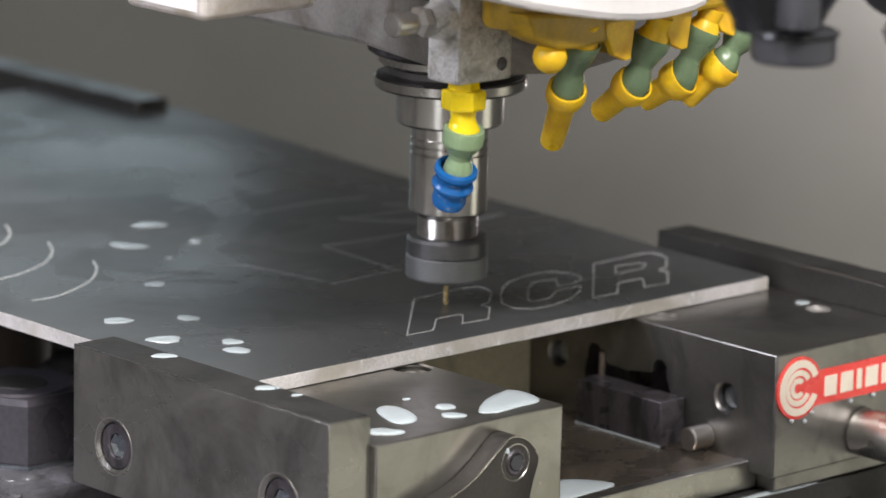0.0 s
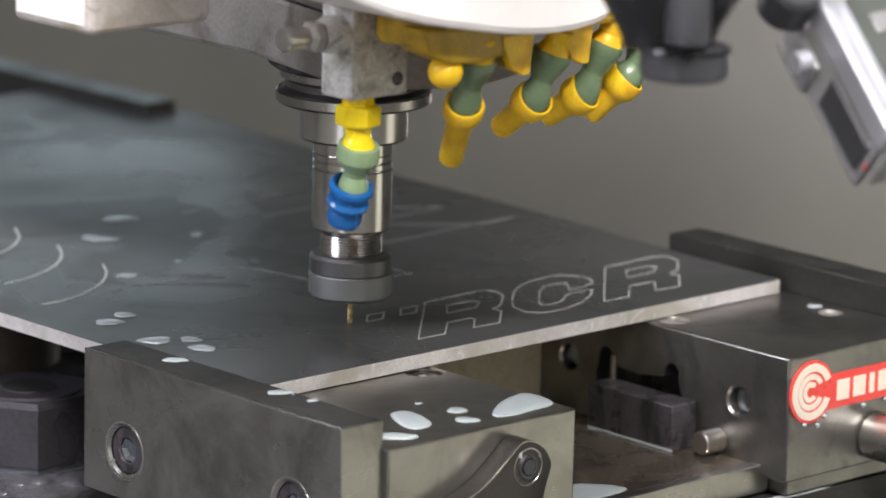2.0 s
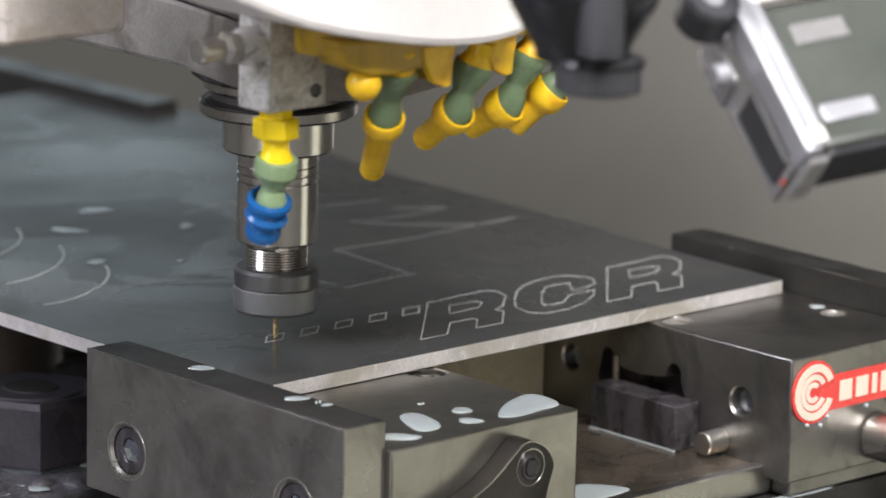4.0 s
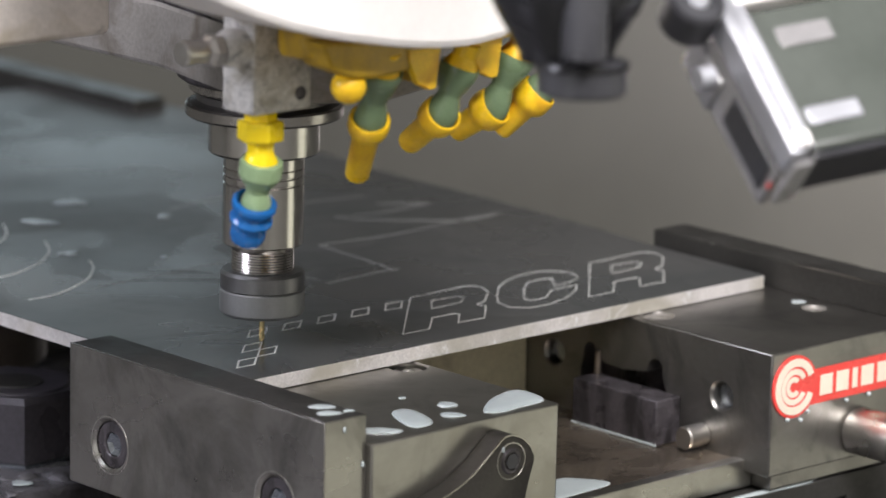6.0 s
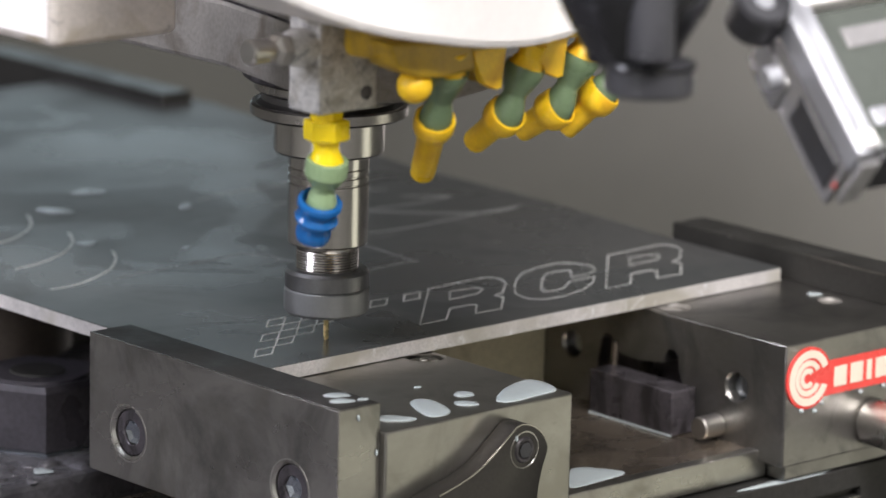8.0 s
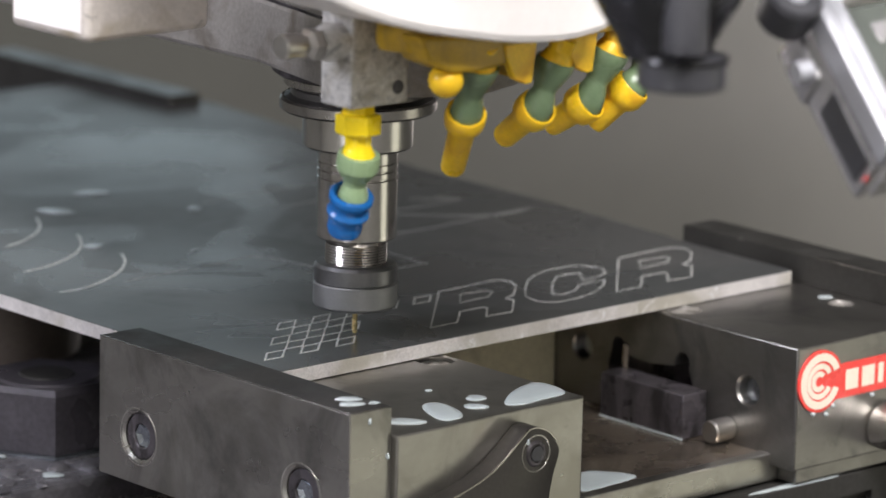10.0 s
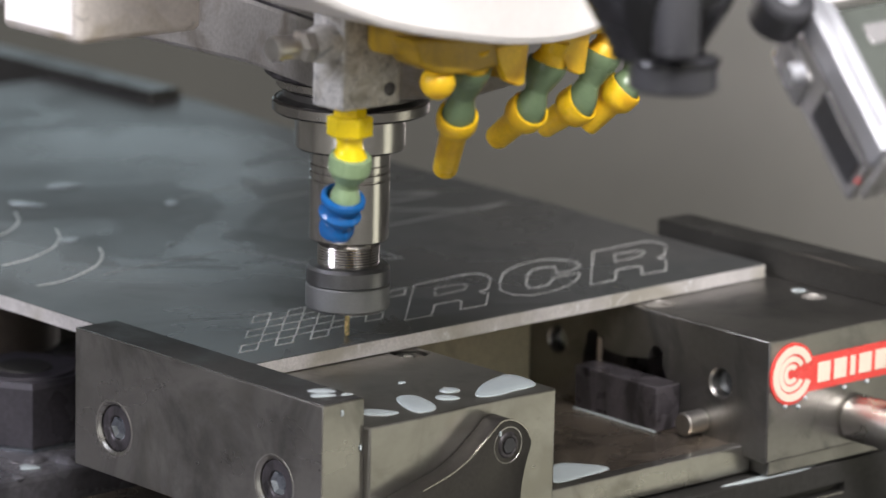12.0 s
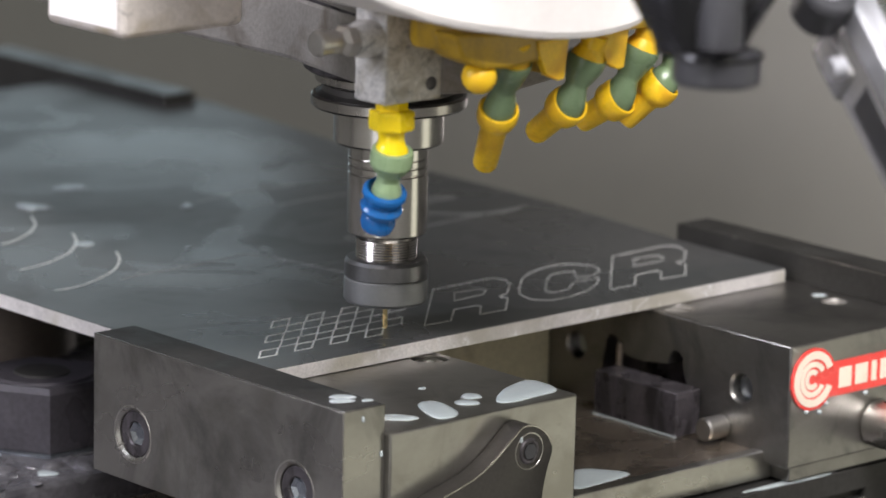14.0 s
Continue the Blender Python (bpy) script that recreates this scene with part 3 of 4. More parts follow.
def drop(path, rx, ry, z=0.0, high=0.7, turn=0.0, seed=0, rim=None):
    """A flat blob of coolant; path: (seconds, x, y)."""
    rnd = random.Random(seed)
    lobes = [rnd.uniform(-0.16, 0.16) for _ in range(4)]
    b = bmesh.new()
    n, rings = 24, []
    for s, h in ((1.0, 0.0), (0.97, 0.45), (0.86, 0.8), (0.6, 0.97)):
        ring = []
        if rim:
            loop = smooth_path(rim, 4, True)
            n = len(loop)
            rings.append([b.verts.new((p.x * s, p.y * s, high * h)) for p in loop])
            continue
        for i in range(n):
            a = 2 * math.pi * i / n
            k = 1 + lobes[0] * math.cos(2 * a + 1) + lobes[1] * math.cos(3 * a) + lobes[2] * math.sin(2 * a) + 0.5 * lobes[3] * math.sin(5 * a)
            ring.append(b.verts.new((rx * s * k * math.cos(a), ry * s * k * math.sin(a), high * h)))
        rings.append(ring)
    for u, w in zip(rings, rings[1:]):
        for i in range(n):
            b.faces.new((u[i], u[(i + 1) % n], w[(i + 1) % n], w[i]))
    b.faces.new(rings[-1])
    b.faces.new(rings[0])
    b.transform(Matrix.Rotation(radians(turn), 4, "Z"))
    ob = part("coolant_drop", b, MILK, None)
    tagged(ob, "milky white coolant drop on dark steel", "coolant drop", "coolant drops")
    DROPS.append((ob, path, z))
    return ob


SIDE = -43          # drops look long across the line of sight
drop([(0, 171, 240), (1.5, 170, 258), (3, 170, 281), (6.5, 172, 299), (11, 172, 308), (14, 171, 317)], 8.2, 5.0, turn=SIDE, seed=1)
drop([(0, 137, 213), (1.5, 137, 231), (3, 135, 255), (6.5, 135, 275), (11, 134, 287), (14, 132, 294)], 7.6, 5.2, turn=SIDE, seed=2)
drop([(0, 167, 202), (1.5, 174, 213), (3, 181, 230), (6.5, 189, 250), (14, 190, 253)], 3.2, 3.4, turn=SIDE, seed=3)
drop([(0, 101, 148), (1.5, 100, 164), (3, 107, 199), (6.5, 108, 217), (14, 105, 219)], 4.6, 3.2, turn=SIDE, seed=4)
drop([(0, 48.5, 108), (1.5, 48, 110), (2.2, 44, 118), (3, 27, 134), (4, 8, 160, -66), (14, 8, 160, -66.9)], 6.0, 4.6, turn=SIDE, seed=5)
drop([(0, 74, 94), (1.5, 71, 105), (2.2, 52, 128), (3, 31, 150), (4, 112, 150, -66), (14, 112, 150, -66.9)], 4.6, 3.8, turn=SIDE, seed=6)
drop([(0, 44, 72), (1.7, 43.6, 73.6), (2.4, 38, 90), (3, 6, 135, -66), (5, 100, 140, -66.9), (14, 100, 140, -66.9)], 7.0, 5.4, turn=SIDE, seed=7)
drop([(0, 63, 52.6), (1.5, 61, 56.5), (2.2, 50, 80), (2.8, 12, 122, -66), (14, 12, 122, -66.9)], 4.6, 3.4, turn=SIDE, seed=8)
drop([(0, 56, 40.7), (1.5, 55, 43), (2.2, 45, 66), (2.8, -10, 130, -66), (5, 108, 180, -66.9), (14, 108, 180, -66.9)], 5.6, 4.2, turn=SIDE, seed=9)
drop([(0, 137, 183), (14, 137, 186)], 1.5, 1.6, turn=SIDE, seed=10)
# on the left jaw's top
drop([(0, 15.5, 37), (3.7, 15.5, 37), (5.6, 14, -61), (14, 14, -62)], 5.2, 3.0, 4.85, 0.5, SIDE, 12)
drop([(0, 15.5, -25), (3.7, 15.5, -26), (5.4, 10, -70), (14, 10, -66)], 5.0, 2.8, 4.85, 0.5, SIDE, 13)
drop([(0, 17.5, -40), (3.7, 17.5, -44), (5.6, 18.2, -71.5), (14, 18.2, -71.5)], 2.2, 1.5, 4.85, 0.4, SIDE, 14)
for x, y, z, flows in ((9.6, -79.3, 0.5, True), (18.9, -79.3, -14.5, True), (79.5, -92.0, -16.5, False)):
    run_ob = part("coolant_drop", lathe([(0, -1.3), (0.5, -0.9), (0.7, -0.2), (0.5, 0.8), (0, 1.4)], (0, 0, 0), (0, 0, 1), 14), MILK)
    tagged(run_ob, "tiny milky coolant run on a steel face", "coolant drop", "coolant drops")
    early = [(0, 17.5, -28, 4.6), (3.7, 17.5, -34, 4.6), (5.1, x, -78, 4.6), (5.5, x, y, z)] if flows else [(0, x, y, z)]
    DROPS.append((run_ob, early + [(14, x, y, z)], z))
# on the near block
drop([(0, 105, -65), (3, 107, -64), (6.5, 106.5, -69), (11, 105.5, -66), (14, 105.5, -66)], 15.5, 8.6, -6.4, 1.0, 0, 16, [(-21, -6), (-9.5, 4), (3, 9.5), (12.4, 10), (12.6, -2), (8, -8.5), (-4, -9.4), (-15, -10.4)])
drop([(0, 57, -53), (3, 56.5, -55), (6.5, 58.6, -64), (14, 58.8, -66)], 9.5, 8.0, -6.4, 0.8, 0, 17, [(-2.3, 8.7), (4, 11.2), (7.3, 6.4), (4.1, -6.7), (-1.8, -12.5), (-8.7, -11.2), (-8.1, -3.4)])
drop([(0, 79, -57), (3, 80, -55.6), (6.5, 82, -58), (14, 82, -60)], 4.2, 3.6, -6.4, 0.7, SIDE, 18)
drop([(0, 73, -68), (6.5, 73, -70), (14, 74, -66)], 4.8, 3.2, -6.4, 0.7, SIDE, 19)
drop([(0, 36, -69), (6.5, 36, -70), (14, 38, -66)], 7.5, 4.2, -6.4, 0.7, SIDE, 20)
drop([(0, 75, -39), (14, 75, -39)], 1.6, 1.3, -6.4, 0.5, SIDE, 21)
drop([(0, 252, -75.3), (14, 252, -75.3)], 29, 2.3, -67, 0.5, -2, 31)
for n, (x, z) in enumerate(((250, -35.2), (262, -33.4), (286, -32.6), (300, -32.2), (258, -36.5))):
    bead_ob = part("coolant_drop", lathe([(0, -0.9), (0.9, -0.4), (1.1, 0.2), (0.7, 0.9), (0, 1.2)], (0, 0, 0), (0, 0, -1), 14), MILK)
    tagged(bead_ob, "tiny milky coolant bead under the red label", "coolant drop", "coolant drops")
    DROPS.append((bead_ob, [(0, x, -82.6), (14, x, -82.6)], z))


def drip(before, falling, after, when):
    """A bead that hangs under the plate, and falls from its edge at that time."""
    ob = part("coolant_drip", lathe([(0, -3.6), (1.3, -3.0), (1.7, -1.5), (1.6, 2.2), (0.9, 4.2), (0, 5.0)], (0, 0, 0), (0, 0, 1), 16), MILK)
    tagged(ob, "milky coolant drip falling from the plate's edge", "coolant drop", "coolant drops")
    DRIPS.append((ob, before, falling, after, when))


DRIPS = []
drip((136.7, 30, -9.5), (136.7, -2, -12), (136.7, -3, -52), 1.5)
drip((42.6, 12, -13), (42.6, -83.4, -19), (42.6, -83.4, -62), 11.0)
# on the vise bed and the far block
drop([(0, 158, -54), (14, 158, -54)], 16, 9, -54.2, 0.5, 0, 22, [(1, 14), (12, 6), (15, -4), (-2, -6.6), (-18, -5.6)])
drop([(0, 317, -25), (14, 317, -25)], 3.0, 2.4, -6.4, 0.6, SIDE, 23)


# ---- the tool ----
tool = thing("tool_holder", "polished steel collet tool holder with a thin gold cutter", "tool holder")
part("holder_flange", lathe([(0, 92.8), (30.6, 92.8), (31.75, 93.8), (31.75, 97.4), (31.0, 98.2), (0, 98.2)], sides=72), FLANGE, tool, "dark polished lower flange ring")
part("gripper_groove", lathe([(0, 98.1), (30.2, 98.1), (27.4, 99.4), (27.4, 102.0), (29.4, 103.2), (0, 103.2)], sides=72), GROOVE, tool, "gripper groove darkened for its shade")
part("upper_flange", lathe([(0, 103.1), (29.4, 103.1), (30.2, 103.8), (30.2, 106.6), (29.4, 107.4), (0, 107.4)], sides=72), FLANGE, tool, "dark polished upper flange ring")
part("holder_collar", lathe([(0, 77.9), (21.4, 77.9), (22.4, 78.9), (22.4, 92.9), (0, 92.9)], sides=64), HOLDER, tool)
part("holder_body", lathe([(0, 40.4), (15.4, 40.4), (16.3, 41.2), (16.3, 65.2), (15.6, 65.6), (15.6, 66.0), (16.3, 66.4), (16.3, 68.4), (15.6, 68.8), (15.6, 69.2), (16.3, 69.6), (16.3, 71.6), (15.8, 72.0), (16.3, 72.4), (16.3, 78), (0, 78)], sides=64), HOLDER, tool)
neck = [(0, 28)]
for k in range(10):
    neck += [(12.45, 28.2 + k * 1.1), (12.7, 28.7 + k * 1.1)]
part("threaded_neck", lathe(neck + [(12.7, 40.5), (0, 40.5)], sides=56), FLANGE, tool, "fine threaded neck")
part("collet_nut", lathe([(0, 11.2), (13.4, 11.2), (16.2, 11.9), (17.2, 13.2), (17.2, 21.6), (16.7, 22.2), (0, 22.2)], sides=64), MATTE, tool, "matte grey collet nut")
part("nut_ring", lathe([(0, 22.1), (16.4, 22.1), (17.0, 22.8), (17.0, 28.6), (16.0, 30.0), (13.0, 30.2), (0, 30.2)], sides=64), NUT, tool, "dark polished nut ring")
part("cutter", lathe([(0, 0.0), (0.7, 0.0), (1.05, 0.8), (1.05, 12.6), (0, 12.6)], sides=16), GOLD, tool, "gold coated engraving cutter")
on_head(tool)

# ---- the head ----
head = thing("milling_head", "stained grey milling head with white sheet metal covers", "milling head")
part("spindle_nose", lathe([(0, 107.5), (33, 107.5), (35, 109), (35, 112), (37.5, 113), (38.5, 114.5), (38.5, 135), (0, 135)], sides=72), BLACK, head, "black spindle nose")
cast_line = [(-46, 300), (-46, 10), (-60, -50), (-52, -80), (-20, -95), (60, -70), (90, 0), (90, 300)]
part("head_casting", prism(cast_line, 115, 141.6, 2), CAST, head, "stained grey iron casting")
part("head_casting", prism([(x * 0.985, y) for x, y in cast_line], 141.2, 142.6), BLACK, head, "dark seam of the casting")
part("head_casting", prism(cast_line, 142.3, 330, 1), CAST, head, "stained grey iron casting")
part("side_box", box(-173, -115, -48, 0, 143.8, 260, 3.5, None, 4), SOILED, head, "white painted box with a soiled side")
part("box_face", box(-173.4, -172.5, -44.5, -3.5, 147.3, 256.5, 0.4), WHITE, head, "clean white side of the box")
# front cover: a white sheet metal hood with a bowed lower edge
hood = [(-192, 192), (-180, 185), (-167, 179.5), (-153.7, 173.8), (-138, 167.5), (-122, 161.7), (-108, 157.8), (-95, 154.9), (-73, 150.7), (-62, 149), (-50.7, 147.9), (-40, 147.3), (-30.8, 147.6), (-21, 148.6), (-14.5, 150.2), (-12, 153), (-14, 163), (-14, 320), (-192, 320)]
part("front_cover", prism(hood, 100, 159, 3.0, upright), WHITE, head, "white enamelled front cover")
part("lamp_arm", rod((-123, -300, 236), (-100, -120, 246), 7), RUBBER, head, "black lamp arm")
part("camera_arm", rod((-75, -322, 214), (-60, -120, 240), 6), RUBBER, head, "black camera arm")
on_head(head)


def nozzle(ring, tip, root, r=7.8):
    """A yellow ball end, one green hose link and a yellow round nozzle, from its root to its tip."""
    h = thing("coolant_nozzle", "yellow plastic coolant nozzle on a green hose link", "coolant nozzle", "coolant nozzles")
    root, ring, tip = Vector(root), Vector(ring), Vector(tip)
    d, g = (tip - ring).normalized(), (ring - root)
    n = g.length
    part("ball_end", lathe([(5.0, -11), (4.6, -6), (6.2, -3), (6.9, 0), (6.2, 3.2), (4, 5.4), (0, 6)], root, g, 32), YELLOW, h, "yellow ball end")
    part("hose_link", lathe([(6.9, -2.2), (7.4, -2.2), (7.6, -0.6), (7.2, 2.0), (5.6, n * 0.36), (4.5, n * 0.5), (4.4, n * 0.58), (5.6, n * 0.75), (6.2, n * 0.95), (5.9, n + 2.4), (4.4, n + 5), (0, n + 6)], root, g, 32, None, False), GREEN, h, "green hose link")
    n = (tip - ring).length
    part("nozzle", lathe([(6.4, -1.6), (7.3, -1.6), (r, -0.6), (r, 3.6), (r * 0.93, 5.6), (r * 0.72, 7.4), (r * 0.66, 8.4), (r * 0.6, n - 1.2), (r * 0.56, n - 0.3), (r * 0.5, n), (r * 0.36, n), (r * 0.34, n - 3), (0, n - 3)], ring, d, 32, None, False), YELLOW, h)
    part("nozzle_tip", lathe([(r * 0.34, n - 0.2), (r * 0.5, n - 0.2), (r * 0.5, n + 0.25), (r * 0.36, n + 0.3), (0, n + 0.1)], ring, d, 32), CREAM, h, "pale wet nozzle mouth")
    on_head(h)


nozzle((-57.7, -127, 117.5), (-46.5, -108, 92.5), (-61, -137, 137))
nozzle((-26.5, -132, 117), (-24.5, -112, 102.6), (-23, -137, 134))
nozzle((-0.3, -132, 116.6), (-4.5, -116, 105.4), (5, -137, 134.5))
nozzle((18.6, -136, 120.6), (10.5, -124, 105.4), (26, -139, 132.5))

ring = thing("coolant_manifold", "yellow plastic coolant manifold with fins, in shade", "coolant manifold")
arc = [(-99, -124), (-98, -134), (-92, -141), (-82, -144), (-60, -145), (-30, -145), (0, -145), (30, -145), (44, -144)]
part("manifold_bar", prism(arc + [(44, -118), (-90, -112)], 145.2, 157, 2.0), SHADE_YELLOW, ring)
part("manifold_lug", prism([(-98, 153), (-57, 150), (-54, 138.5), (-70, 137.2), (-82, 138.5), (-93, 143)], 130, 145.5, 1.5, upright), SHADE_YELLOW, ring)
part("manifold_ball", lathe([(0, -6.6), (2.4, -6.1), (4.6, -4.6), (6.1, -2.4), (6.6, 0), (6.1, 2.4), (4.6, 4.6), (2.4, 6.1), (0, 6.6)], (-78, -138, 134.2), (0, 0, 1), 32), YELLOW, ring)
for x, low in ((-43, 129.5), (-12, 130.5), (16, 133)):
    part("manifold_fin", prism([(x - 10, 150), (x + 8, 150), (x + 6.8, 143), (x + 5, low), (x + 2, low - 0.4), (x - 4, low + 2.2), (x - 9, 141)], 138, 141.5, 0.6, upright), YELLOW, ring)
    part("fin_edge", prism([(x + 6.4, 148), (x + 8.6, 148), (x + 7.4, 143), (x + 5.6, low + 0.6), (x + 3.6, low + 0.6)], 120, 137.8, 0.4, upright), SHADE_YELLOW, ring)
on_head(ring)

front = thing("coolant_hose", "yellow, green and blue plastic coolant hose on an alloy block", "coolant hose")
part("mount_block", box(-103.6, -75.5, -115, -97.5, 122.2, 170, 1.2), ALLOY, front, "dirty aluminium mounting block")
part("block_hole", lathe([(0, 0), (2.6, 0), (2.6, 0.3), (0, 0.3)], (-81, -115, 128.5), (0, -1, 0), 20), BLACK, front, "small dark hole")
part("block_boss", lathe([(0, 0), (7.0, 0), (7.2, 6), (6.2, 9), (5.8, 10.5), (0, 10.5)], (-103.4, -108, 146.8), (-1, 0, 0.02), 32), ALLOY, front, "round alloy boss")
part("plug_nut", lathe([(0, 0), (5.6, 0), (6.2, 1), (6.2, 4.6), (5.4, 5.4), (4.2, 6.4), (4.2, 8.5), (0, 8.5)], (-113.8, -108, 147), (-1, 0, 0.02), 6), CHROME, front, "steel hexagonal plug", 10)
part("plug", lathe([(0, 0), (4.0, 0), (4.3, 0.8), (4.3, 6), (4.8, 6.6), (4.8, 9), (4.2, 10), (0, 10)], (-121.6, -108, 147.2), (-1, 0, 0.02), 24), CHROME, front, "bright steel plug")
part("hex_fitting", lathe([(0, -3.8), (6.0, -3.8), (6.0, -0.2), (8.2, 0.2), (8.5, 1.0), (8.5, 6.8), (8.0, 7.6), (0, 7.6)], (-93, -107, 118.6), (0, 0, -1), 6, None, True, -13), BRIGHT_YELLOW, front, "bright yellow hexagonal fitting", 10)
part("yellow_ball", lathe([(0, 0), (5.2, 0), (4.8, 3.5), (5.4, 5.5), (6.5, 8), (6.7, 10.5), (6.0, 13), (4, 15), (0, 16)], (-93, -107, 111.2), (0.02, 0, -1), 32), BRIGHT_YELLOW, front, "bright yellow ball end")
part("hose_link", lathe([(6.9, -3.4), (7.7, -3.2), (8.1, -1), (8.0, 2.5), (6.6, 5), (4.5, 7.5), (4.3, 9.5), (5.4, 12.5), (5.9, 15.5), (5.4, 18.5), (3.4, 20.5), (0, 21)], (-92.6, -107, 100.6), (0.07, 0.26, -0.97), 32), PALE_GREEN, front, "pale green hose link")
part("blue_nozzle", lathe([(6.2, -1.6), (7.4, -2.2), (8.4, -1.2), (8.5, 0.4), (7.8, 1.6), (6.4, 3.0), (6.3, 3.8), (7.4, 4.8), (8.2, 6.2), (7.8, 7.6), (6.2, 8.8), (5.8, 9.8), (6.5, 11), (6.7, 13.5), (6.0, 15.8), (3.0, 15.8), (2.8, 12), (0, 12)], (-91.4, -102.0, 86.0), (0.12, 0.40, -0.9), 32, None, False), BLUE, front, "blue stepped nozzle")
on_head(front)

# things hung under the head, nearer to the camera
cup = thing("lamp_housing", "black cylindrical lamp housing hung under the head", "lamp")
part("housing", lathe([(0, 171), (15.2, 171), (15.6, 174), (17.5, 178), (20.6, 183), (24, 189), (26.4, 196), (27.4, 206), (27.6, 236), (0, 236)], (-120.5, -292, 0), (0, 0, 1), 48), GLOSS_BLACK, cup)
part("stem", rod((-131, -311, 175.5), (-131, -311, 240), 7.5, None, 32), RUBBER, cup, "dark grey round stem")
part("bezel", lathe([(0, 161.5), (13.6, 161.5), (14.8, 162.6), (14.8, 171.4), (13.8, 172.6), (0, 172.6)], (-120.6, -300, 0), (0, 0, 1), 48), RUBBER, cup, "black ribbed bezel ring")
part("bezel_lip", lathe([(13.0, 170.6), (15.3, 170.6), (15.5, 171.4), (15.2, 172.2), (13.0, 172.2)], (-120.6, -300, 0), (0, 0, 1), 48, None, False), GLOSS_BLACK, cup)
on_head(cup)

gopro = thing("action_camera", "small action camera in a clear housing with silver rails", "camera")
ACROSS, AWAY = Vector((0.731, -0.682, 0)), Vector((0.665, 0.713, -0.2234)).normalized()
ABOVE = ACROSS.cross(AWAY)
side_way = (0.903 * (math.cos(radians(13)) * ACROSS + math.sin(radians(13)) * ABOVE) + 0.428 * AWAY).normalized()
up_way = 0.903 * (-math.sin(radians(26)) * ACROSS + math.cos(radians(26)) * ABOVE) + 0.428 * AWAY
up_way = (up_way - up_way.dot(side_way) * side_way).normalized()
back_way = up_way.cross(side_way)
LEAN = Matrix.Translation((-63.4, -330, 160.3)) @ Matrix((side_way, back_way, up_way)).transposed().to_4x4()


def cam_part(name, x0, x1, y0, y1, z0, z1, bevel, material, label=""):
    b = box(x0, x1, y0, y1, z0, z1, bevel)
    b.transform(LEAN)
    return part(name, b, material, gopro, label)


cam_part("camera_body", 5, 68, 1, 22, -24, 33, 2.5, GLAZE, "grey-green window over the camera body")
cam_part("silver_rail", -5.5, 1.0, -4, 8, -27, 44, 1.5, POLISHED, "bright aluminium rail")
cam_part("rail_lip", 1.2, 5.2, -2.5, 10, -25, 38, 1.0, POLISHED, "bright aluminium lip")
cam_part("clear_side", -5.2, -1.5, 8.2, 30, -25, 30, 1.6, CLEAR, "pale translucent side wall")
cam_part("dark_slot", -6.2, -4.8, 10, 24, -22, 7, 0.5, RUBBER, "black slot")
cam_part("clear_shoulder", -7.0, -2.5, 14, 31, 14, 36, 2.2, CLEAR, "pale translucent shoulder")
cam_part("foot", 5, 68, 2, 22, -27, -24.2, 2, RUBBER, "black foot")
cam_part("foot_end", -4, 4.8, 1, 24, -29, -26.2, 1.6, CLEAR, "pale translucent corner of the foot")
cam_part("white_top", 1.5, 68, -3, 22, 33.4, 42, 1.5, WHITE, "white top frame")
cam_part("badge", 9, 30, 0.2, 1.4, -15, -8, 1.0, POLISHED, "pale badge")
cam_part("badge", 13, 34, 0.2, 1.4, 16, 24, 0.5, CLEAR, "pale badge")
cam_part("corner_screw", -3.0, 3.0, -5.8, -3, -25, -19, 1.2, WHITE, "bright screw")
cam_part("red_mark", -6.0, -4.6, 17, 19, -25, -24, 0.4, RED, "small red mark")
shape = lathe([(0, 0), (3.4, 0), (4.0, 1), (4.0, 6), (0, 6)], (-8, 14, 18), (-1, 0, 0), 24)
shape.transform(LEAN)
part("bolt", shape, POLISHED, gopro, "bright bolt head")
shape = lathe([(4.2, 0), (8.6, 0), (9.8, 2), (9.8, 14), (8, 15), (0, 15)], (-12, -6, 36.7), (0, 1, 0), 32, None, False)
shape.transform(LEAN)
knob = part("clamp_knob", shape, RUBBER, gopro, "black clamp knob")
shape = lathe([(0, 0), (3.4, 0), (4.2, 1.2), (4.2, 6), (0, 6)], (-12, -5.6, 36.7), (0, 1, 0), 24)
shape.transform(LEAN)
part("knob_screw", shape, POLISHED, knob, "bright screw in the knob")
on_head(gopro)

# ---- what moves ----
TABLE_Y = [(0.0, -0.1), (0.5, 4.0), (1.0, -6.7), (1.5, -2.7), (2.0, -8.2), (2.5, -10.6), (3.0, -10.0), (3.5, -2.5), (3.7, -6.0), (4.1, -9), (4.6, 8), (5.1, 26), (5.5, 17), (5.8, 8), (6.0, 2.2), (6.5, 0.0), (7.0, -1.1), (7.5, 8.4), (8.0, 25.0), (8.2, 18.3), (8.6, 26), (9.0, 14), (9.4, 2), (9.8, 24), (10.1, 14), (10.5, 5.0), (11.0, 15.4), (11.5, 18.1), (12.0, 33.5), (12.5, 7.9), (13.0, -1.2), (13.5, -0.6), (14.0, 22.7)]
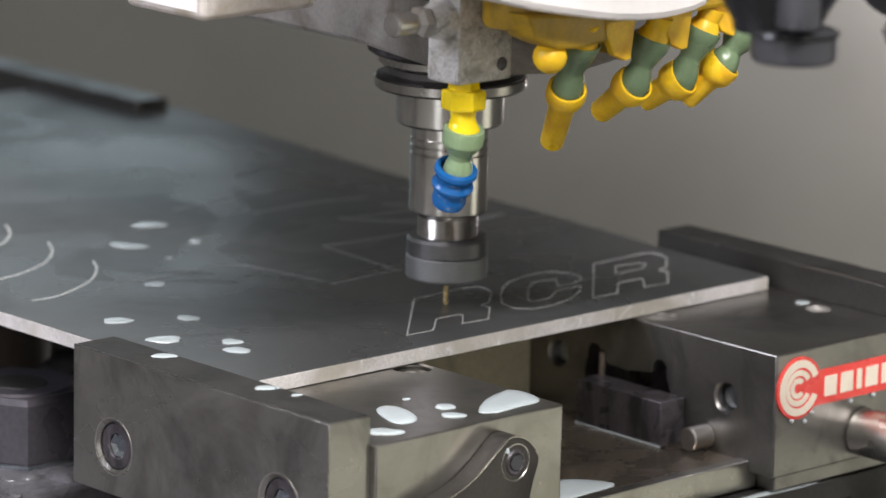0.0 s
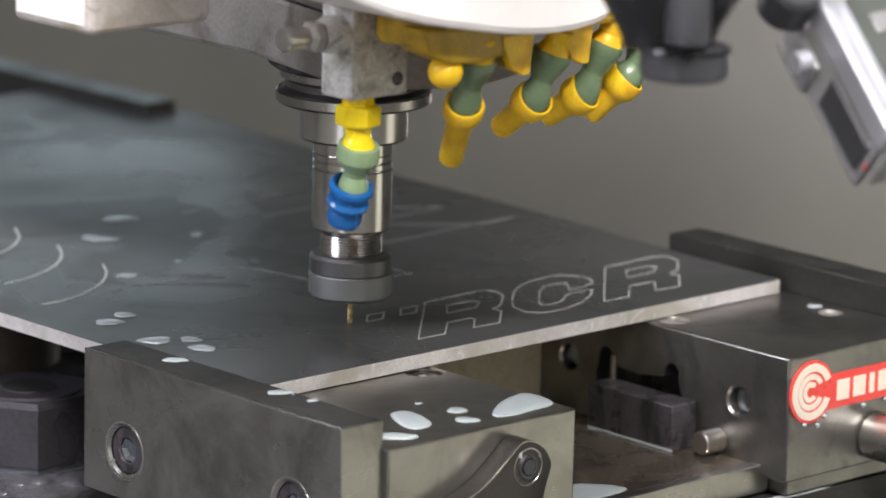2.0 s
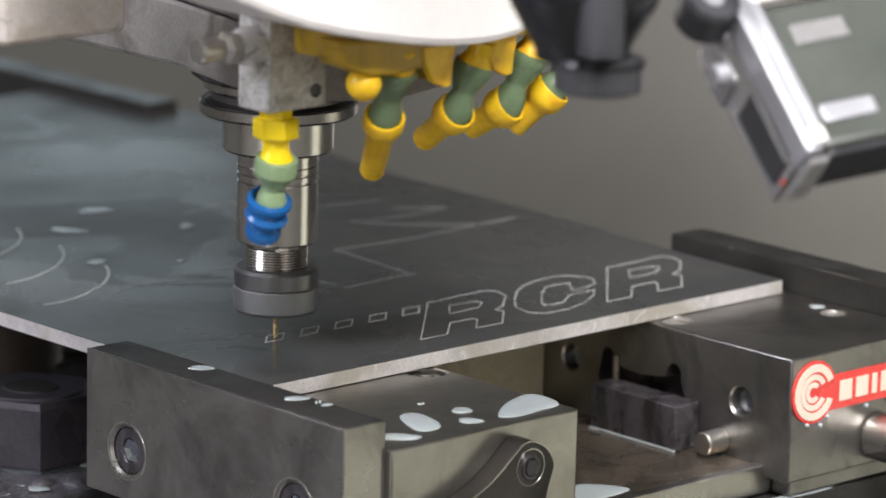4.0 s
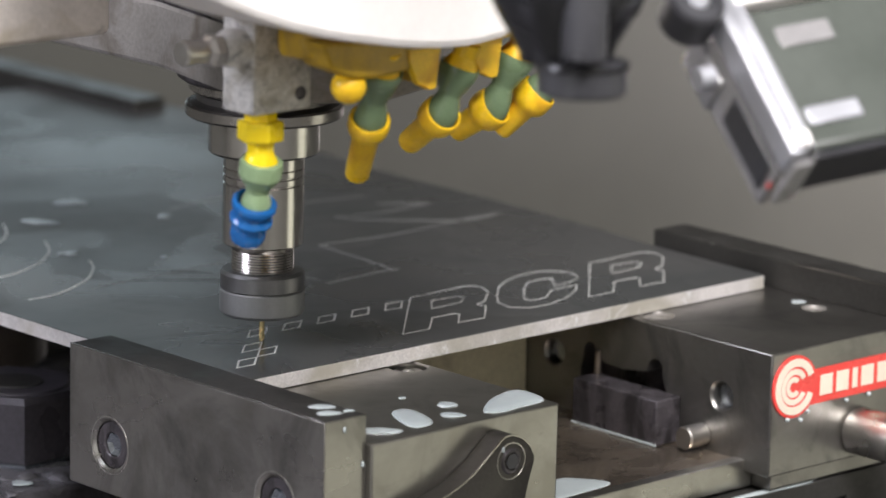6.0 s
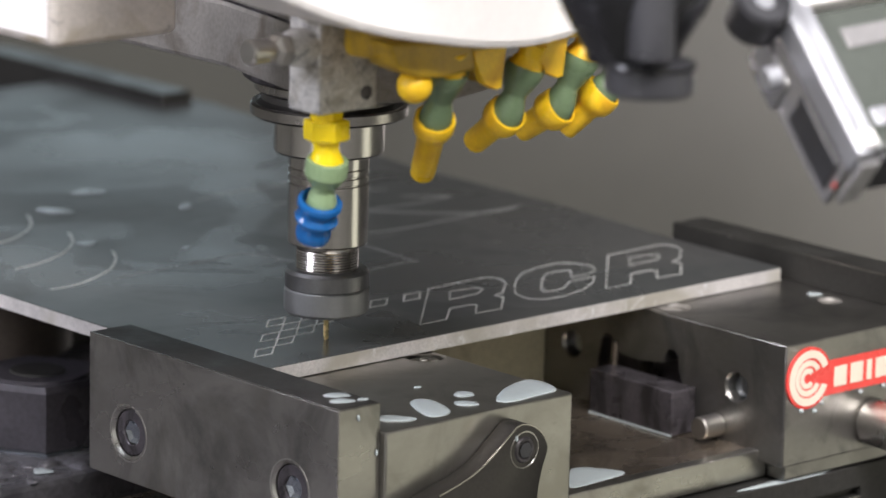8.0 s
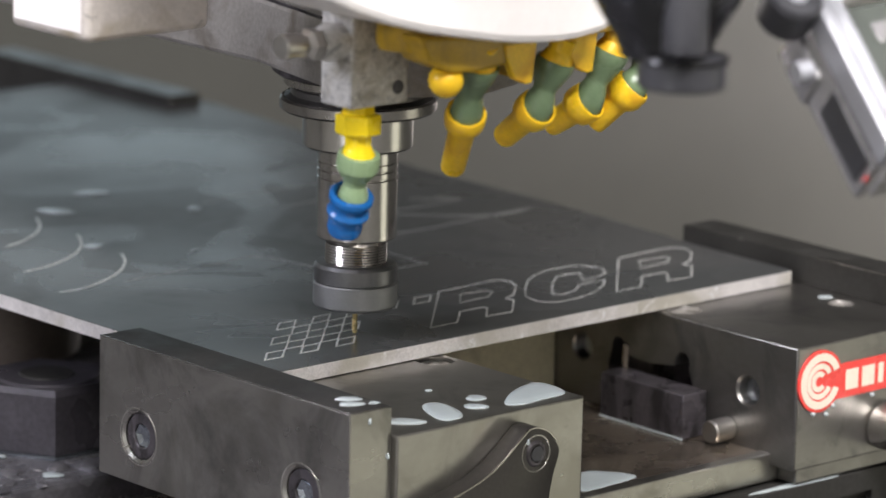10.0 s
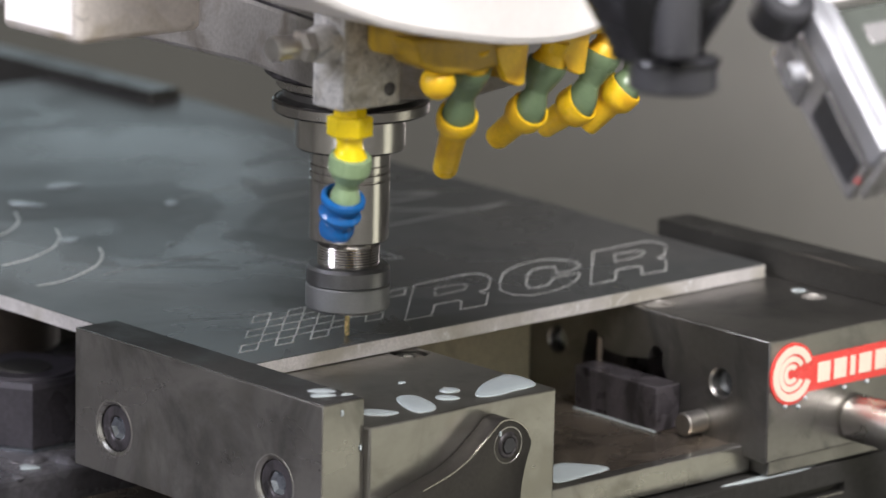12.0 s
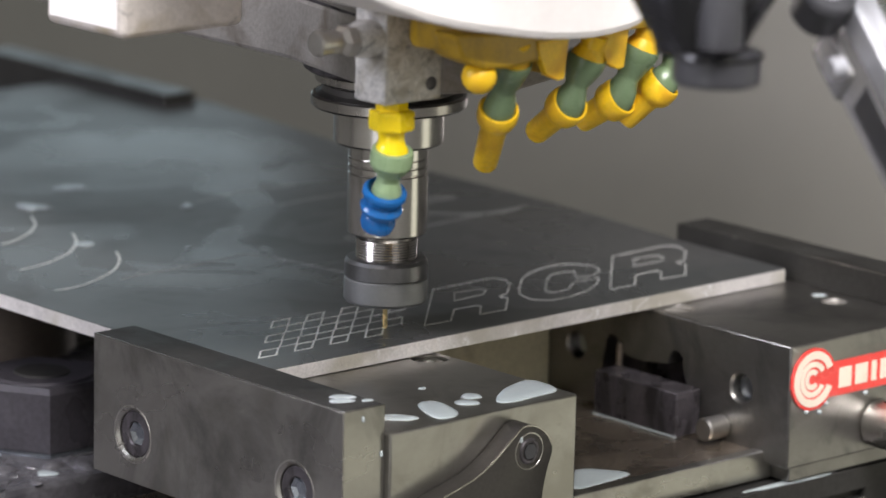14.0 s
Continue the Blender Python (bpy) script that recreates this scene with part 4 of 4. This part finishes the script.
HEAD_X = [(0.0, 175.2, 0), (0.5, 185.0, 0), (1.0, 149.5, 0), (1.5, 132.5, 0), (2.0, 122.7, 0), (2.5, 124.8, 0), (3.0, 95.7, 0), (3.5, 70.4, 0), (3.7, 76.5, 0.5), (4.1, 82, 0), (4.6, 66, 0), (5.1, 50, 0), (5.5, 60, 0), (5.8, 68, 0), (6.0, 74.3, 0), (6.5, 99.8, 0.4), (7.0, 97.4, 0.2), (7.5, 77.5, 0), (8.0, 79.5, 0), (8.2, 76.6, 0), (8.6, 72, 0), (9.0, 86, 0), (9.4, 98, 0), (9.8, 88, 0), (10.1, 100, 0.5), (10.5, 108.6, 0.4), (11.0, 99.5, 0), (11.5, 96.1, 0), (12.0, 91.5, 0), (12.5, 120.6, 0.4), (13.0, 140.3, 0.2), (13.5, 135.4, 2.9), (14.0, 110.8, 0)]


def between(rows, t):
    return float(np.interp(t, [r[0] for r in rows], [r[1] for r in rows]))


def motions():
    for ob in TABLE_THINGS:
        x, y, z = ob.location
        walk(ob, [(t, pose(x, y + d * MM, z)) for t, d in TABLE_Y])
    for ob in HEAD_THINGS:
        walk(ob, [(t, pose(x * MM, AXIS_Y, LIFT + z * MM)) for t, x, z in HEAD_X])
    for ob, path, z in DROPS:
        xs, ys, zs = [(p[0], p[1]) for p in path], [(p[0], p[2]) for p in path], [(p[0], p[3] if len(p) > 3 else z) for p in path]
        walk(ob, [(t, pose(between(xs, t) * MM, (between(ys, t) + d) * MM, LIFT + between(zs, t) * MM)) for t, d in TABLE_Y])
    for ob, before, falling, after, when in DRIPS:
        rows = []
        for t, d in TABLE_Y:
            x, y, z = before if t < when else falling if t == when else after
            rows.append((t, pose(x * MM, (y + d) * MM, LIFT + z * MM)))
        walk(ob, rows)
    for ob, when in CELLS + [(R_HOLE, 0.5)]:
        low, high = pose(0, 0, -0.002), pose(0, 0, 0)
        rows = [(0.0, low), (max(0.05, when - 0.25), low), (when, high), (14.0, high)]
        walk(ob, rows)


motions()
